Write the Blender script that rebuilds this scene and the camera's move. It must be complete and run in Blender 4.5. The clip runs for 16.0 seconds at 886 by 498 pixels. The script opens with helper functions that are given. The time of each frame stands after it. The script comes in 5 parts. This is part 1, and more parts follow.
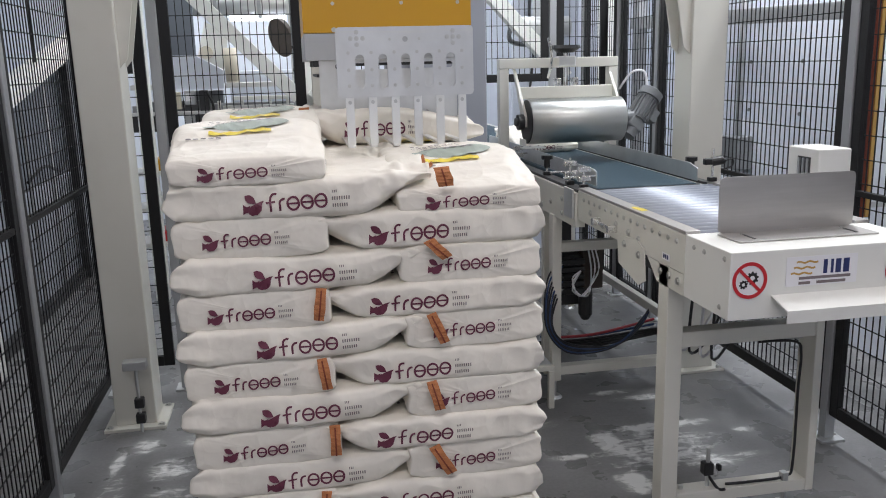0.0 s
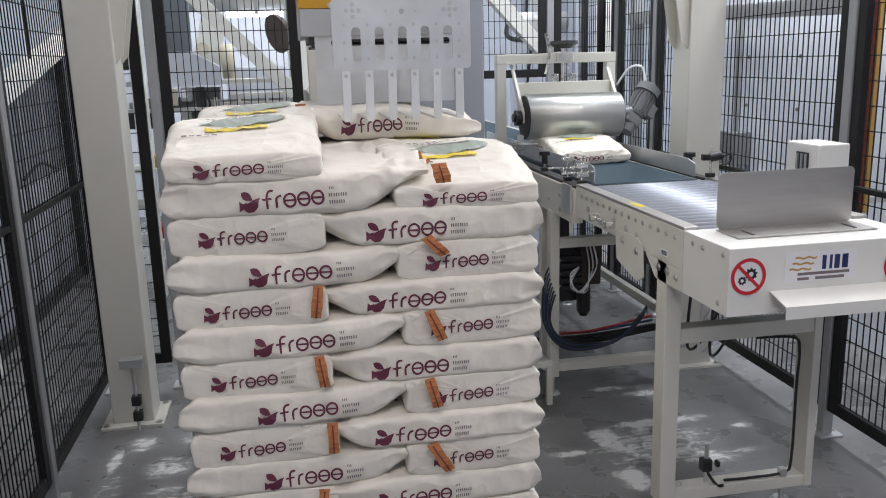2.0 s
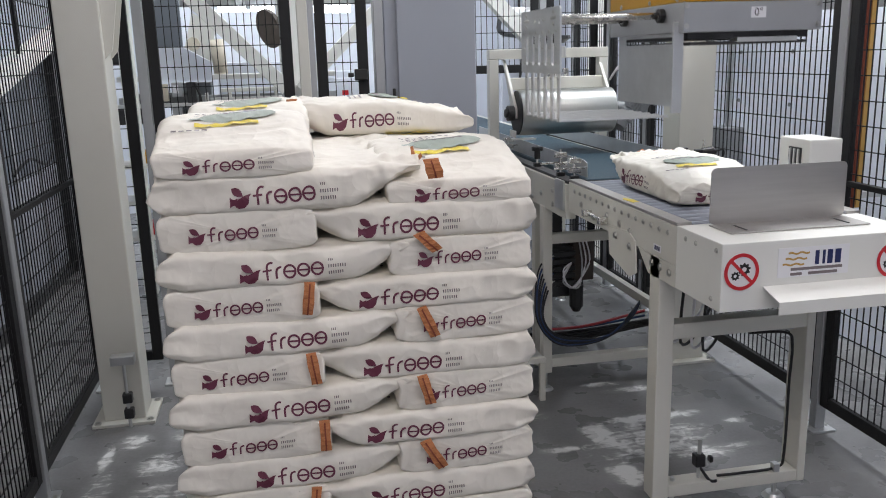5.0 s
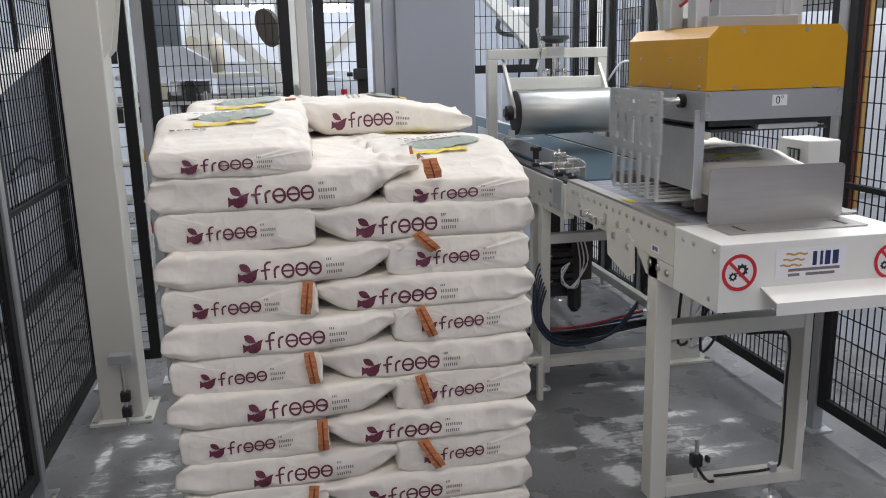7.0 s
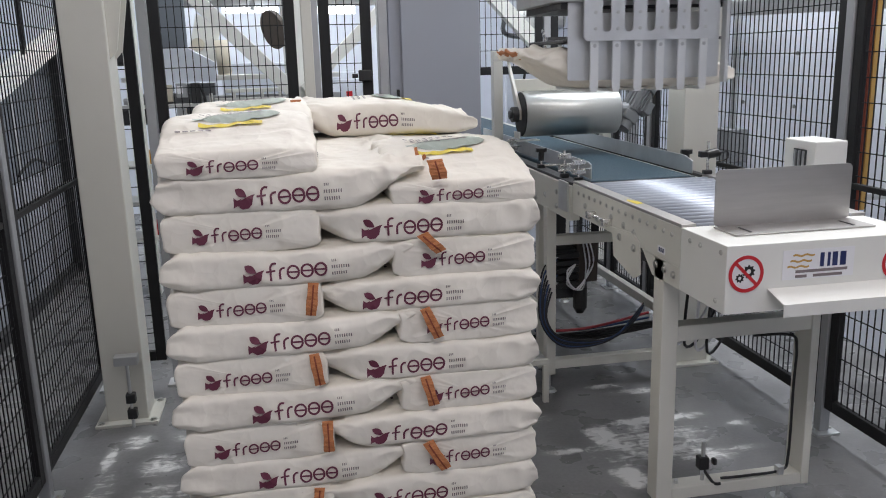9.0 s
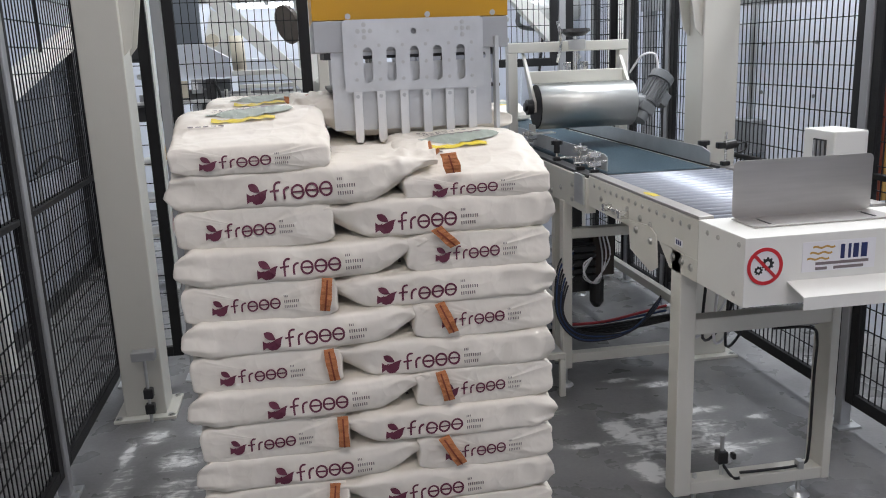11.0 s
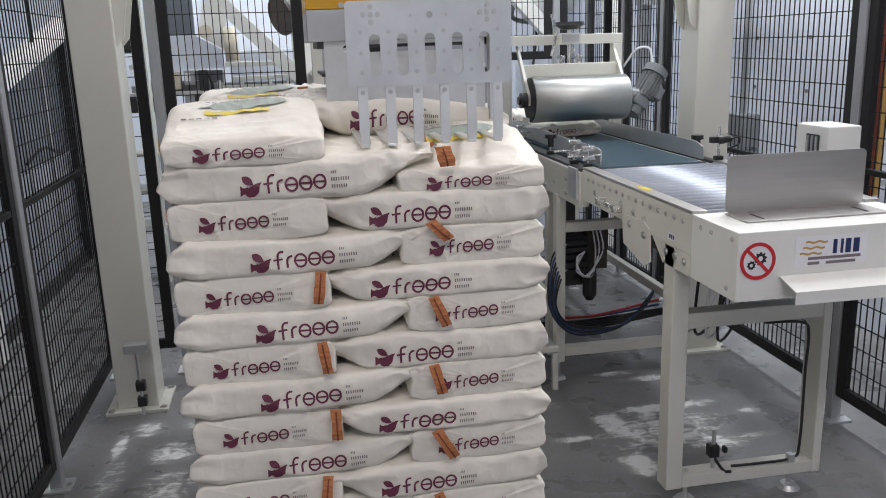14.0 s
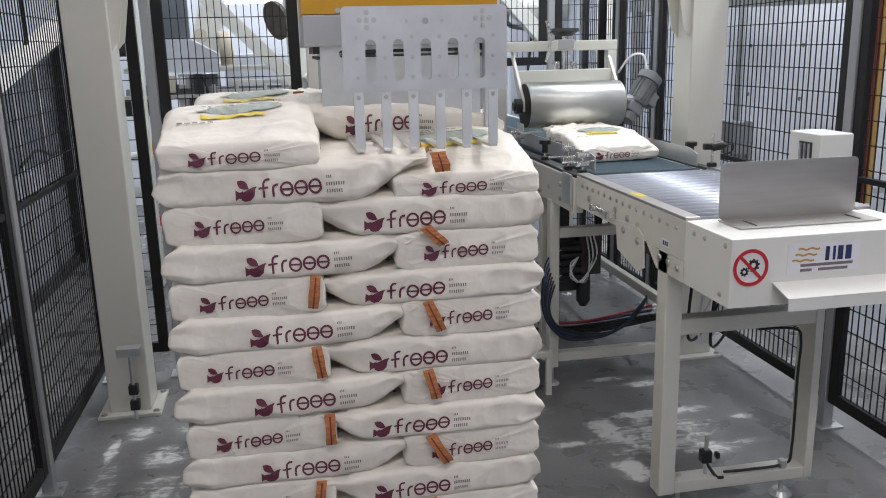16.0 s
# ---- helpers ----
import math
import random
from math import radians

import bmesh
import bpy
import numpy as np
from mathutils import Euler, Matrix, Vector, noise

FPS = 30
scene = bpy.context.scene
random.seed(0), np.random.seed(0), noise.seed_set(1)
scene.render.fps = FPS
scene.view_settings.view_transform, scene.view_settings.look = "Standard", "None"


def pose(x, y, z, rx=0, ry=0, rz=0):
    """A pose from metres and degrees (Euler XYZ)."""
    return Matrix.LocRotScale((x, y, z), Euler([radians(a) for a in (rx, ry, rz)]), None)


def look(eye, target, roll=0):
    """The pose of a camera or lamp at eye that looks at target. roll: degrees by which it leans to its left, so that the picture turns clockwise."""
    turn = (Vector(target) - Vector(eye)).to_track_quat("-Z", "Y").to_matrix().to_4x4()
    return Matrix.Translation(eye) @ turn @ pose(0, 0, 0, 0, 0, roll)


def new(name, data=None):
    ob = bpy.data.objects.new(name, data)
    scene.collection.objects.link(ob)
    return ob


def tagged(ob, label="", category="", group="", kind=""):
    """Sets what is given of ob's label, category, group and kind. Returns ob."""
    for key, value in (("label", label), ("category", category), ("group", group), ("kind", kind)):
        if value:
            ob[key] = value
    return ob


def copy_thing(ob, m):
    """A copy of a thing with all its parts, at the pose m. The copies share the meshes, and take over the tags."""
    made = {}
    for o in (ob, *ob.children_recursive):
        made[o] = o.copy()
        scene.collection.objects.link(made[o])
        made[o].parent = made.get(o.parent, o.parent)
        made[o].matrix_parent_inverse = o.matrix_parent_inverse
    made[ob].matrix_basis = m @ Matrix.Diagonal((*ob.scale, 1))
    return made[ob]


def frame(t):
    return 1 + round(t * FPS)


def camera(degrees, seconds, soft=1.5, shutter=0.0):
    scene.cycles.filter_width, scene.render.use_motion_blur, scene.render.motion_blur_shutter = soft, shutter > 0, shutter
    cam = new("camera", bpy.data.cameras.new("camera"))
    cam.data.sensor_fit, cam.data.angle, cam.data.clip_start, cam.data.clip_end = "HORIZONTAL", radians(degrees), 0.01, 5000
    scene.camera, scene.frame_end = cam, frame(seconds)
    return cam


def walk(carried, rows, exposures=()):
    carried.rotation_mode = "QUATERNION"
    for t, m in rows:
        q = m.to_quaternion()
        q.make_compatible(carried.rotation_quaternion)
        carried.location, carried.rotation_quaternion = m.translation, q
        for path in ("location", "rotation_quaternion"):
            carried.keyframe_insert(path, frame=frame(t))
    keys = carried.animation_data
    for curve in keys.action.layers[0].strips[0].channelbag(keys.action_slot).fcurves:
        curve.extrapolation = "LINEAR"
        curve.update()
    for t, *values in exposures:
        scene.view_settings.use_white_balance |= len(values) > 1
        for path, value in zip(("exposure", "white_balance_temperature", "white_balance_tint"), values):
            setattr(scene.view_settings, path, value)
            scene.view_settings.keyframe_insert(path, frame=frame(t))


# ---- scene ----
cam = camera(56.2, 16.0, soft=1.0, shutter=0.4)

PATH = [
    (0, (0.317, -2.243, 1.758), (0.661, -0.321, 1.324), -1.5),
    (0.5, (0.316, -2.24, 1.758), (0.665, -0.319, 1.324), -1.5),
    (1, (0.319, -2.236, 1.756), (0.67, -0.315, 1.322), -1.5),
    (1.5, (0.319, -2.234, 1.753), (0.67, -0.314, 1.317), -1.6),
    (2, (0.319, -2.232, 1.757), (0.668, -0.313, 1.314), -1.6),
    (2.5, (0.321, -2.228, 1.756), (0.668, -0.31, 1.31), -1.7),
    (3, (0.322, -2.225, 1.754), (0.674, -0.308, 1.306), -1.8),
    (3.5, (0.322, -2.223, 1.755), (0.682, -0.308, 1.306), -1.8),
    (4, (0.322, -2.221, 1.753), (0.684, -0.306, 1.303), -1.7),
    (6.5, (0.324, -2.218, 1.757), (0.694, -0.307, 1.3), -1.5),
    (7, (0.323, -2.22, 1.756), (0.692, -0.308, 1.301), -1.4),
    (7.5, (0.322, -2.221, 1.756), (0.692, -0.308, 1.302), -1.5),
    (8, (0.323, -2.216, 1.758), (0.694, -0.305, 1.302), -1.4),
    (8.5, (0.323, -2.218, 1.757), (0.693, -0.305, 1.305), -1.4),
    (9, (0.323, -2.215, 1.753), (0.68, -0.3, 1.303), -1.5),
    (11.5, (0.333, -2.196, 1.75), (0.645, -0.277, 1.281), -2.1),
    (12, (0.331, -2.192, 1.751), (0.64, -0.274, 1.277), -1.9),
    (12.5, (0.331, -2.194, 1.751), (0.635, -0.275, 1.275), -1.9),
    (13, (0.333, -2.197, 1.751), (0.638, -0.279, 1.273), -1.9),
    (13.5, (0.331, -2.195, 1.752), (0.651, -0.28, 1.271), -1.9),
    (14, (0.329, -2.198, 1.752), (0.662, -0.285, 1.271), -1.8),
    (14.5, (0.328, -2.204, 1.753), (0.663, -0.291, 1.275), -1.7),
    (15, (0.326, -2.203, 1.755), (0.666, -0.291, 1.278), -1.4),
    (15.5, (0.325, -2.202, 1.754), (0.669, -0.29, 1.282), -1.4),
    (16, (0.325, -2.203, 1.754), (0.674, -0.29, 1.284), -1.4),
]
walk(cam, [(t, look(eye, target, roll)) for t, eye, target, roll in PATH])

# ---- world, lights, exposure ----
scene.view_settings.exposure = -0.43
world = bpy.data.worlds.new("hall_air")
scene.world = world
world.use_nodes = True
world.node_tree.nodes["Background"].inputs[0].default_value = (0.9, 0.88, 0.9, 1)
world.node_tree.nodes["Background"].inputs[1].default_value = 0.12

# Unseen overhead lamps; first, sixth, last placed to brighten sacks, east wall, west side.
LAMPS = [  # x, y, z, length along x, width, watts
    (0.3, -2.7, 3.9, 3.2, 0.7, 92), (2.3, -0.4, 4.3, 2.2, 0.4, 38), (-0.5, 1.0, 4.3, 1.2, 0.4, 18),
    (1.0, 3.4, 4.3, 3.0, 0.4, 33), (0.3, 5.6, 3.9, 4.0, 0.5, 180), (3.22, 2.0, 4.3, 0.4, 2.6, 215), (-2.0, 3.6, 4.3, 0.6, 1.6, 15),
]
for x, y, z, lx, ly, watts in LAMPS:
    lamp = new("ceiling_light_glow", bpy.data.lights.new("ceiling_light_glow", "AREA"))
    lamp.data.shape, lamp.data.size, lamp.data.size_y = "RECTANGLE", lx, ly
    lamp.data.energy, lamp.data.color = watts, (0.93, 0.955, 1.0) if y > 1.5 else (1.0, 0.92, 0.92)
    lamp.location = (x, y, z)


# ---- materials ----
def mat(name, color, rough=0.5, metal=0.0, vary=0.12, scale=6.0, bump=0.0, bscale=40.0, stretch=(1, 1, 1), rvary=0.15,
        tint=None, spec=0.5, dirt=0.0, dirt_color=(0.1, 0.09, 0.08), per_object=0.0):
    m = bpy.data.materials.new(name)
    m.use_nodes = True
    nt = m.node_tree
    N, L = nt.nodes, nt.links
    b = N["Principled BSDF"]
    b.inputs["Metallic"].default_value = metal
    b.inputs["Specular IOR Level"].default_value = spec
    tc = N.new("ShaderNodeTexCoord")
    mp = N.new("ShaderNodeMapping")
    mp.inputs["Scale"].default_value = stretch
    L.new(tc.outputs["Object"], mp.inputs["Vector"])
    n1 = N.new("ShaderNodeTexNoise")
    n1.inputs["Scale"].default_value, n1.inputs["Detail"].default_value = scale, 5
    L.new(mp.outputs[0], n1.inputs["Vector"])
    n2 = N.new("ShaderNodeTexNoise")
    n2.inputs["Scale"].default_value, n2.inputs["Detail"].default_value = bscale, 4
    L.new(mp.outputs[0], n2.inputs["Vector"])
    mix = N.new("ShaderNodeMix")
    mix.data_type = "RGBA"
    lo = tuple(c * (1 - vary) for c in color)
    hi = tint or tuple(min(1, c * (1 + vary)) for c in color)
    mix.inputs[6].default_value, mix.inputs[7].default_value = (*lo, 1), (*hi, 1)
    L.new(n1.outputs["Fac"], mix.inputs[0])
    out = mix.outputs[2]
    if dirt > 0:
        ramp = N.new("ShaderNodeValToRGB")
        ramp.color_ramp.elements[0].position, ramp.color_ramp.elements[1].position = 0.58, 0.75
        n3 = N.new("ShaderNodeTexNoise")
        n3.inputs["Scale"].default_value, n3.inputs["Detail"].default_value = scale * 2.7, 8
        L.new(mp.outputs[0], n3.inputs["Vector"])
        L.new(n3.outputs["Fac"], ramp.inputs[0])
        k = N.new("ShaderNodeMath")
        k.operation = "MULTIPLY"
        k.inputs[1].default_value = dirt
        L.new(ramp.outputs[0], k.inputs[0])
        m2 = N.new("ShaderNodeMix")
        m2.data_type = "RGBA"
        m2.inputs[7].default_value = (*dirt_color, 1)
        L.new(k.outputs[0], m2.inputs[0])
        L.new(out, m2.inputs[6])
        out = m2.outputs[2]
    if per_object > 0:
        oi = N.new("ShaderNodeObjectInfo")
        hs = N.new("ShaderNodeHueSaturation")
        mr = N.new("ShaderNodeMapRange")
        mr.inputs[3].default_value, mr.inputs[4].default_value = 1 - per_object, 1 + per_object
        L.new(oi.outputs["Random"], mr.inputs[0])
        L.new(mr.outputs[0], hs.inputs["Value"])
        L.new(out, hs.inputs["Color"])
        out = hs.outputs[0]
    L.new(out, b.inputs["Base Color"])
    r = N.new("ShaderNodeMapRange")
    r.inputs[3].default_value, r.inputs[4].default_value = max(0.02, rough - rvary), min(1, rough + rvary)
    L.new(n2.outputs["Fac"], r.inputs[0])
    L.new(r.outputs[0], b.inputs["Roughness"])
    if bump > 0:
        bp = N.new("ShaderNodeBump")
        bp.inputs["Strength"].default_value, bp.inputs["Distance"].default_value = bump, 0.004
        L.new(n2.outputs["Fac"], bp.inputs["Height"])
        L.new(bp.outputs[0], b.inputs["Normal"])
    return m


def glow(name, color, strength):
    m = bpy.data.materials.new(name)
    m.use_nodes = True
    b = m.node_tree.nodes["Principled BSDF"]
    b.inputs["Base Color"].default_value = (*color, 1)
    b.inputs["Emission Color"].default_value = (*color, 1)
    b.inputs["Emission Strength"].default_value = strength
    return m


def paper_material():
    m = mat("white_kraft_paper", (0.80, 0.76, 0.68), 0.55, 0, 0.03, 5, 0.0, 14, dirt=0.10, dirt_color=(0.55, 0.52, 0.47), per_object=0.03)
    nt = m.node_tree
    N, L = nt.nodes, nt.links
    tc = N.new("ShaderNodeTexCoord")
    warp = N.new("ShaderNodeTexNoise")
    warp.inputs["Scale"].default_value, warp.inputs["Detail"].default_value = 6.0, 3
    L.new(tc.outputs["Object"], warp.inputs["Vector"])
    bent = N.new("ShaderNodeVectorMath")
    bent.operation = "MULTIPLY_ADD"
    bent.inputs[1].default_value = (0.10, 0.10, 0.10)
    L.new(warp.outputs["Color"], bent.inputs[0])
    L.new(tc.outputs["Object"], bent.inputs[2])
    last = None
    for sc, st, dist in ((5.0, 0.50, 0.036), (13.0, 0.42, 0.014), (48.0, 0.14, 0.004)):
        v = N.new("ShaderNodeTexVoronoi")
        v.inputs["Scale"].default_value = sc
        L.new(bent.outputs[0], v.inputs["Vector"])
        bp = N.new("ShaderNodeBump")
        bp.inputs["Strength"].default_value, bp.inputs["Distance"].default_value = st, dist
        L.new(v.outputs["Distance"], bp.inputs["Height"])
        if last:
            L.new(last.outputs[0], bp.inputs["Normal"])
        last = bp
    L.new(last.outputs[0], N["Principled BSDF"].inputs["Normal"])
    return m


PAPER = paper_material()
MAROON = mat("maroon_print", (0.135, 0.026, 0.055), 0.5, 0, 0.1, 20)
GREYINK = mat("grey_print", (0.19, 0.16, 0.165), 0.5, 0, 0.1, 20)
SAGE = mat("sage_green_print", (0.33, 0.38, 0.33), 0.5, 0, 0.1, 15)
YELLOWINK = mat("yellow_print", (0.72, 0.58, 0.05), 0.5, 0, 0.08, 15)
TAPE = mat("orange_crepe_tape", (0.47, 0.18, 0.07), 0.8, 0, 0.25, 30, 0.5, 160, stretch=(1, 1, 6))
STITCH = mat("red_brown_thread", (0.20, 0.045, 0.025), 0.85, 0, 0.2, 60)
CREAM = mat("cream_painted_steel", (0.66, 0.65, 0.59), 0.42, 0, 0.04, 3, 0.12, 220, dirt=0.10, dirt_color=(0.45, 0.44, 0.40))
WHITEPAINT = mat("white_painted_steel", (0.78, 0.78, 0.74), 0.38, 0, 0.03, 4, 0.08, 220, dirt=0.06, dirt_color=(0.5, 0.5, 0.47))
BLACKPAINT = mat("black_powder_coat", (0.015, 0.015, 0.016), 0.50, 0, 0.2, 8, 0.15, 200, spec=0.3)
BLACKPLASTIC = mat("black_plastic", (0.015, 0.015, 0.016), 0.38, 0, 0.2, 20, 0.1, 120)
RUBBER = mat("black_rubber_hose", (0.012, 0.012, 0.014), 0.5, 0, 0.2, 20)
BLUEHOSE = mat("blue_hose", (0.02, 0.05, 0.14), 0.45, 0, 0.2, 20)
REDHOSE = mat("red_cable", (0.35, 0.03, 0.04), 0.5, 0, 0.2, 20)
YELLOW = mat("ochre_yellow_cover", (0.56, 0.295, 0.006), 0.38, 0, 0.05, 4, 0.1, 200, dirt=0.05, dirt_color=(0.5, 0.33, 0.07))
GALV = mat("galvanised_steel", (0.60, 0.61, 0.61), 0.40, 0.80, 0.16, 11, 0.08, 60, rvary=0.12)
GREYBAND = mat("grey_steel_band", (0.42, 0.43, 0.44), 0.4, 0.5, 0.08, 6, 0.08, 60)
ROLLERSTEEL = mat("zinc_roller", (0.33, 0.35, 0.40), 0.50, 0.7, 0.20, 9, 0.0, 60, rvary=0.10, dirt=0.35, dirt_color=(0.62, 0.62, 0.64))
ALU = mat("milled_aluminium", (0.74, 0.74, 0.72), 0.36, 0.85, 0.06, 12, 0.05, 90)
DRUMSTEEL = mat("polished_zinc_drum", (0.72, 0.73, 0.70), 0.42, 0.95, 0.05, 3, 0.0, 60, stretch=(1, 1, 1), rvary=0.04)
STAINLESS = mat("brushed_stainless", (0.50, 0.48, 0.46), 0.42, 0.9, 0.12, 5, 0.10, 40, stretch=(1, 10, 14), rvary=0.1)
CHROME = mat("bright_zinc_bolt", (0.70, 0.69, 0.66), 0.25, 0.95, 0.1, 40)
MOTORGREY = mat("motor_grey_paint", (0.17, 0.18, 0.19), 0.45, 0, 0.15, 12, 0.15, 120)
DARKSTEEL = mat("dark_steel", (0.06, 0.06, 0.062), 0.45, 0.5, 0.2, 12, 0.1, 80)
BELT = mat("blue_grey_belt", (0.028, 0.055, 0.075), 0.5, 0, 0.2, 5, 0.25, 140, dirt=0.30, dirt_color=(0.08, 0.12, 0.14), spec=0.25)
CABGREY = mat("light_grey_cabinet", (0.33, 0.35, 0.395), 0.5, 0, 0.05, 2, 0.12, 240)
WALLWHITE = mat("white_wall_panel", (0.76, 0.80, 0.88), 0.5, 0, 0.05, 1.2, 0.08, 60, dirt=0.12, dirt_color=(0.5, 0.5, 0.5))
WALLPALE = mat("pale_grey_panel", (0.50, 0.53, 0.60), 0.5, 0, 0.05, 1.5, 0.08, 60, dirt=0.12, dirt_color=(0.38, 0.40, 0.44))
WALLGREY = mat("grey_wall", (0.16, 0.18, 0.21), 0.6, 0, 0.15, 1.2, 0.1, 30)
CEILMAT = mat("ceiling_sheet", (0.60, 0.62, 0.64), 0.6, 0, 0.06, 1.0, 0.1, 20)
REDSIGN = mat("red_sign_print", (0.55, 0.02, 0.03), 0.4, 0, 0.06, 20)
BLUEINK = mat("navy_print", (0.02, 0.03, 0.12), 0.4, 0, 0.06, 20)
LABELWHITE = mat("white_label", (0.80, 0.80, 0.82), 0.4, 0, 0.02, 20)
OCHREINK = mat("ochre_print", (0.50, 0.30, 0.08), 0.4, 0, 0.06, 20)
BOLTSTEEL = mat("zinc_bolt_head", (0.52, 0.52, 0.50), 0.32, 0.9, 0.15, 40)
DULLSTEEL = mat("dull_worn_steel", (0.27, 0.25, 0.24), 0.5, 0.6, 0.2, 8, 0.1, 60)
BROWN = mat("brown_guard", (0.06, 0.045, 0.035), 0.6, 0, 0.2, 10)
BEIGE = mat("beige_enamel", (0.55, 0.50, 0.40), 0.45, 0, 0.08, 6)
WOOD = mat("pale_pallet_wood", (0.40, 0.29, 0.17), 0.7, 0, 0.25, 6, 0.4, 50, stretch=(1, 8, 8))
TUBEGLOW = glow("fluorescent_tube", (0.95, 0.98, 1.0), 9.0)


def turned(m, axis, amount):
    """Fine turning marks round the axis: the gloss spreads along it."""
    N, L = m.node_tree.nodes, m.node_tree.links
    tg = N.new("ShaderNodeTangent")
    tg.direction_type, tg.axis = "RADIAL", axis
    b = N["Principled BSDF"]
    b.inputs["Anisotropic"].default_value, b.inputs["Anisotropic Rotation"].default_value = amount, 0.25
    L.new(tg.outputs[0], b.inputs["Tangent"])


turned(DRUMSTEEL, "X", 0.85)


def floor_material():
    m = bpy.data.materials.new("trowelled_concrete_with_flour")
    m.use_nodes = True
    nt = m.node_tree
    N, L = nt.nodes, nt.links
    b = N["Principled BSDF"]
    tc = N.new("ShaderNodeTexCoord")

    def noise_node(scale, detail, distort=0.0):
        n = N.new("ShaderNodeTexNoise")
        n.inputs["Scale"].default_value, n.inputs["Detail"].default_value, n.inputs["Distortion"].default_value = scale, detail, distort
        L.new(tc.outputs["Object"], n.inputs["Vector"])
        return n.outputs["Fac"]

    def math_node(op, a, c):
        n = N.new("ShaderNodeMath")
        n.operation = op
        n.use_clamp = False
        for i, v in enumerate((a, c)):
            if isinstance(v, bpy.types.NodeSocket):
                L.new(v, n.inputs[i])
            else:
                n.inputs[i].default_value = v
        return n.outputs[0]

    def ramp(v, lo, hi, a=0.0, c=1.0):
        n = N.new("ShaderNodeMapRange")
        n.inputs[1].default_value, n.inputs[2].default_value, n.inputs[3].default_value, n.inputs[4].default_value = lo, hi, a, c
        n.interpolation_type = "SMOOTHSTEP"
        L.new(v, n.inputs[0])
        return n.outputs[0]

    base = N.new("ShaderNodeMix")
    base.data_type = "RGBA"
    base.inputs[6].default_value, base.inputs[7].default_value = (0.165, 0.165, 0.166, 1), (0.295, 0.294, 0.295, 1)
    L.new(ramp(noise_node(1.6, 7, 0.3), 0.28, 0.72), base.inputs[0])
    fine = N.new("ShaderNodeMix")
    fine.data_type = "RGBA"
    fine.blend_type = "MULTIPLY"
    fine.inputs[0].default_value = 0.35
    L.new(base.outputs[2], fine.inputs[6])
    L.new(noise_node(60, 4), fine.inputs[7])
    # flour patches: centre, radii, strength
    total = None
    for cx, cy, rx, ry, k in FLOUR:
        mp = N.new("ShaderNodeMapping")
        mp.inputs["Location"].default_value = (-cx / rx, -cy / ry, 0)
        mp.inputs["Scale"].default_value = (1 / rx, 1 / ry, 0)
        L.new(tc.outputs["Object"], mp.inputs["Vector"])
        g = N.new("ShaderNodeVectorMath")
        g.operation = "LENGTH"
        L.new(mp.outputs[0], g.inputs[0])
        one = ramp(g.outputs["Value"], 0.2, 1.0, k, 0.0)
        total = one if total is None else math_node("MAXIMUM", total, one)
    streak = N.new("ShaderNodeMapping")
    streak.inputs["Scale"].default_value = (1.0, 8.0, 1)
    streak.inputs["Rotation"].default_value = (0, 0, 0.2)
    L.new(tc.outputs["Object"], streak.inputs["Vector"])
    sn = N.new("ShaderNodeTexNoise")
    sn.inputs["Scale"].default_value, sn.inputs["Detail"].default_value, sn.inputs["Roughness"].default_value, sn.inputs["Distortion"].default_value = 2.6, 10, 0.68, 1.6
    L.new(streak.outputs[0], sn.inputs["Vector"])
    blot = noise_node(15, 10, 1.0)
    both = math_node("MULTIPLY", math_node("ADD", sn.outputs["Fac"], blot), 0.5)
    s = ramp(math_node("ADD", math_node("MULTIPLY", total, 0.40), math_node("MULTIPLY", both, 1.5)), 0.90, 1.22)
    s = math_node("ADD", s, math_node("MULTIPLY", total, 0.20))
    fl = N.new("ShaderNodeMix")
    fl.data_type = "RGBA"
    fl.inputs[7].default_value = (0.80, 0.80, 0.79, 1)
    L.new(math_node("MULTIPLY", s, ramp(total, 0.0, 0.3)), fl.inputs[0])
    L.new(fine.outputs[2], fl.inputs[6])
    L.new(fl.outputs[2], b.inputs["Base Color"])
    L.new(ramp(noise_node(5, 5), 0.3, 0.7, 0.22, 0.48), b.inputs["Roughness"])
    bp = N.new("ShaderNodeBump")
    bp.inputs["Strength"].default_value, bp.inputs["Distance"].default_value = 0.12, 0.003
    L.new(noise_node(30, 5), bp.inputs["Height"])
    L.new(bp.outputs[0], b.inputs["Normal"])
    return m


FLOUR = [(1.90, 1.08, 0.50, 0.36, 0.72), (2.02, 1.30, 0.36, 0.075, 1.15), (1.70, 1.16, 0.12, 0.22, 1.1), (1.67, 0.80, 0.11, 0.17, 1.1), (1.47, 1.08, 0.16, 0.05, 0.8), (1.85, 1.12, 0.26, 0.10, 0.7), (2.08, 0.91, 0.20, 0.12, 0.85),
         (2.38, 1.17, 0.10, 0.05, 0.9), (2.25, 0.93, 0.20, 0.05, 0.55), (2.10, 1.65, 0.30, 0.06, 0.75), (1.94, 1.755, 0.18, 0.05, 0.8), (1.40, 1.45, 0.25, 0.10, 0.4),
         (-0.46, 1.66, 0.11, 0.13, 1.0), (-0.56, 1.50, 0.05, 0.20, 0.8), (-0.32, 1.38, 0.16, 0.16, 0.75), (-0.22, 1.68, 0.16, 0.12, 0.65), (-0.30, 1.05, 0.20, 0.28, 0.72), (-0.55, 1.2, 0.10, 0.3, 0.5)]
CONCRETE = floor_material()


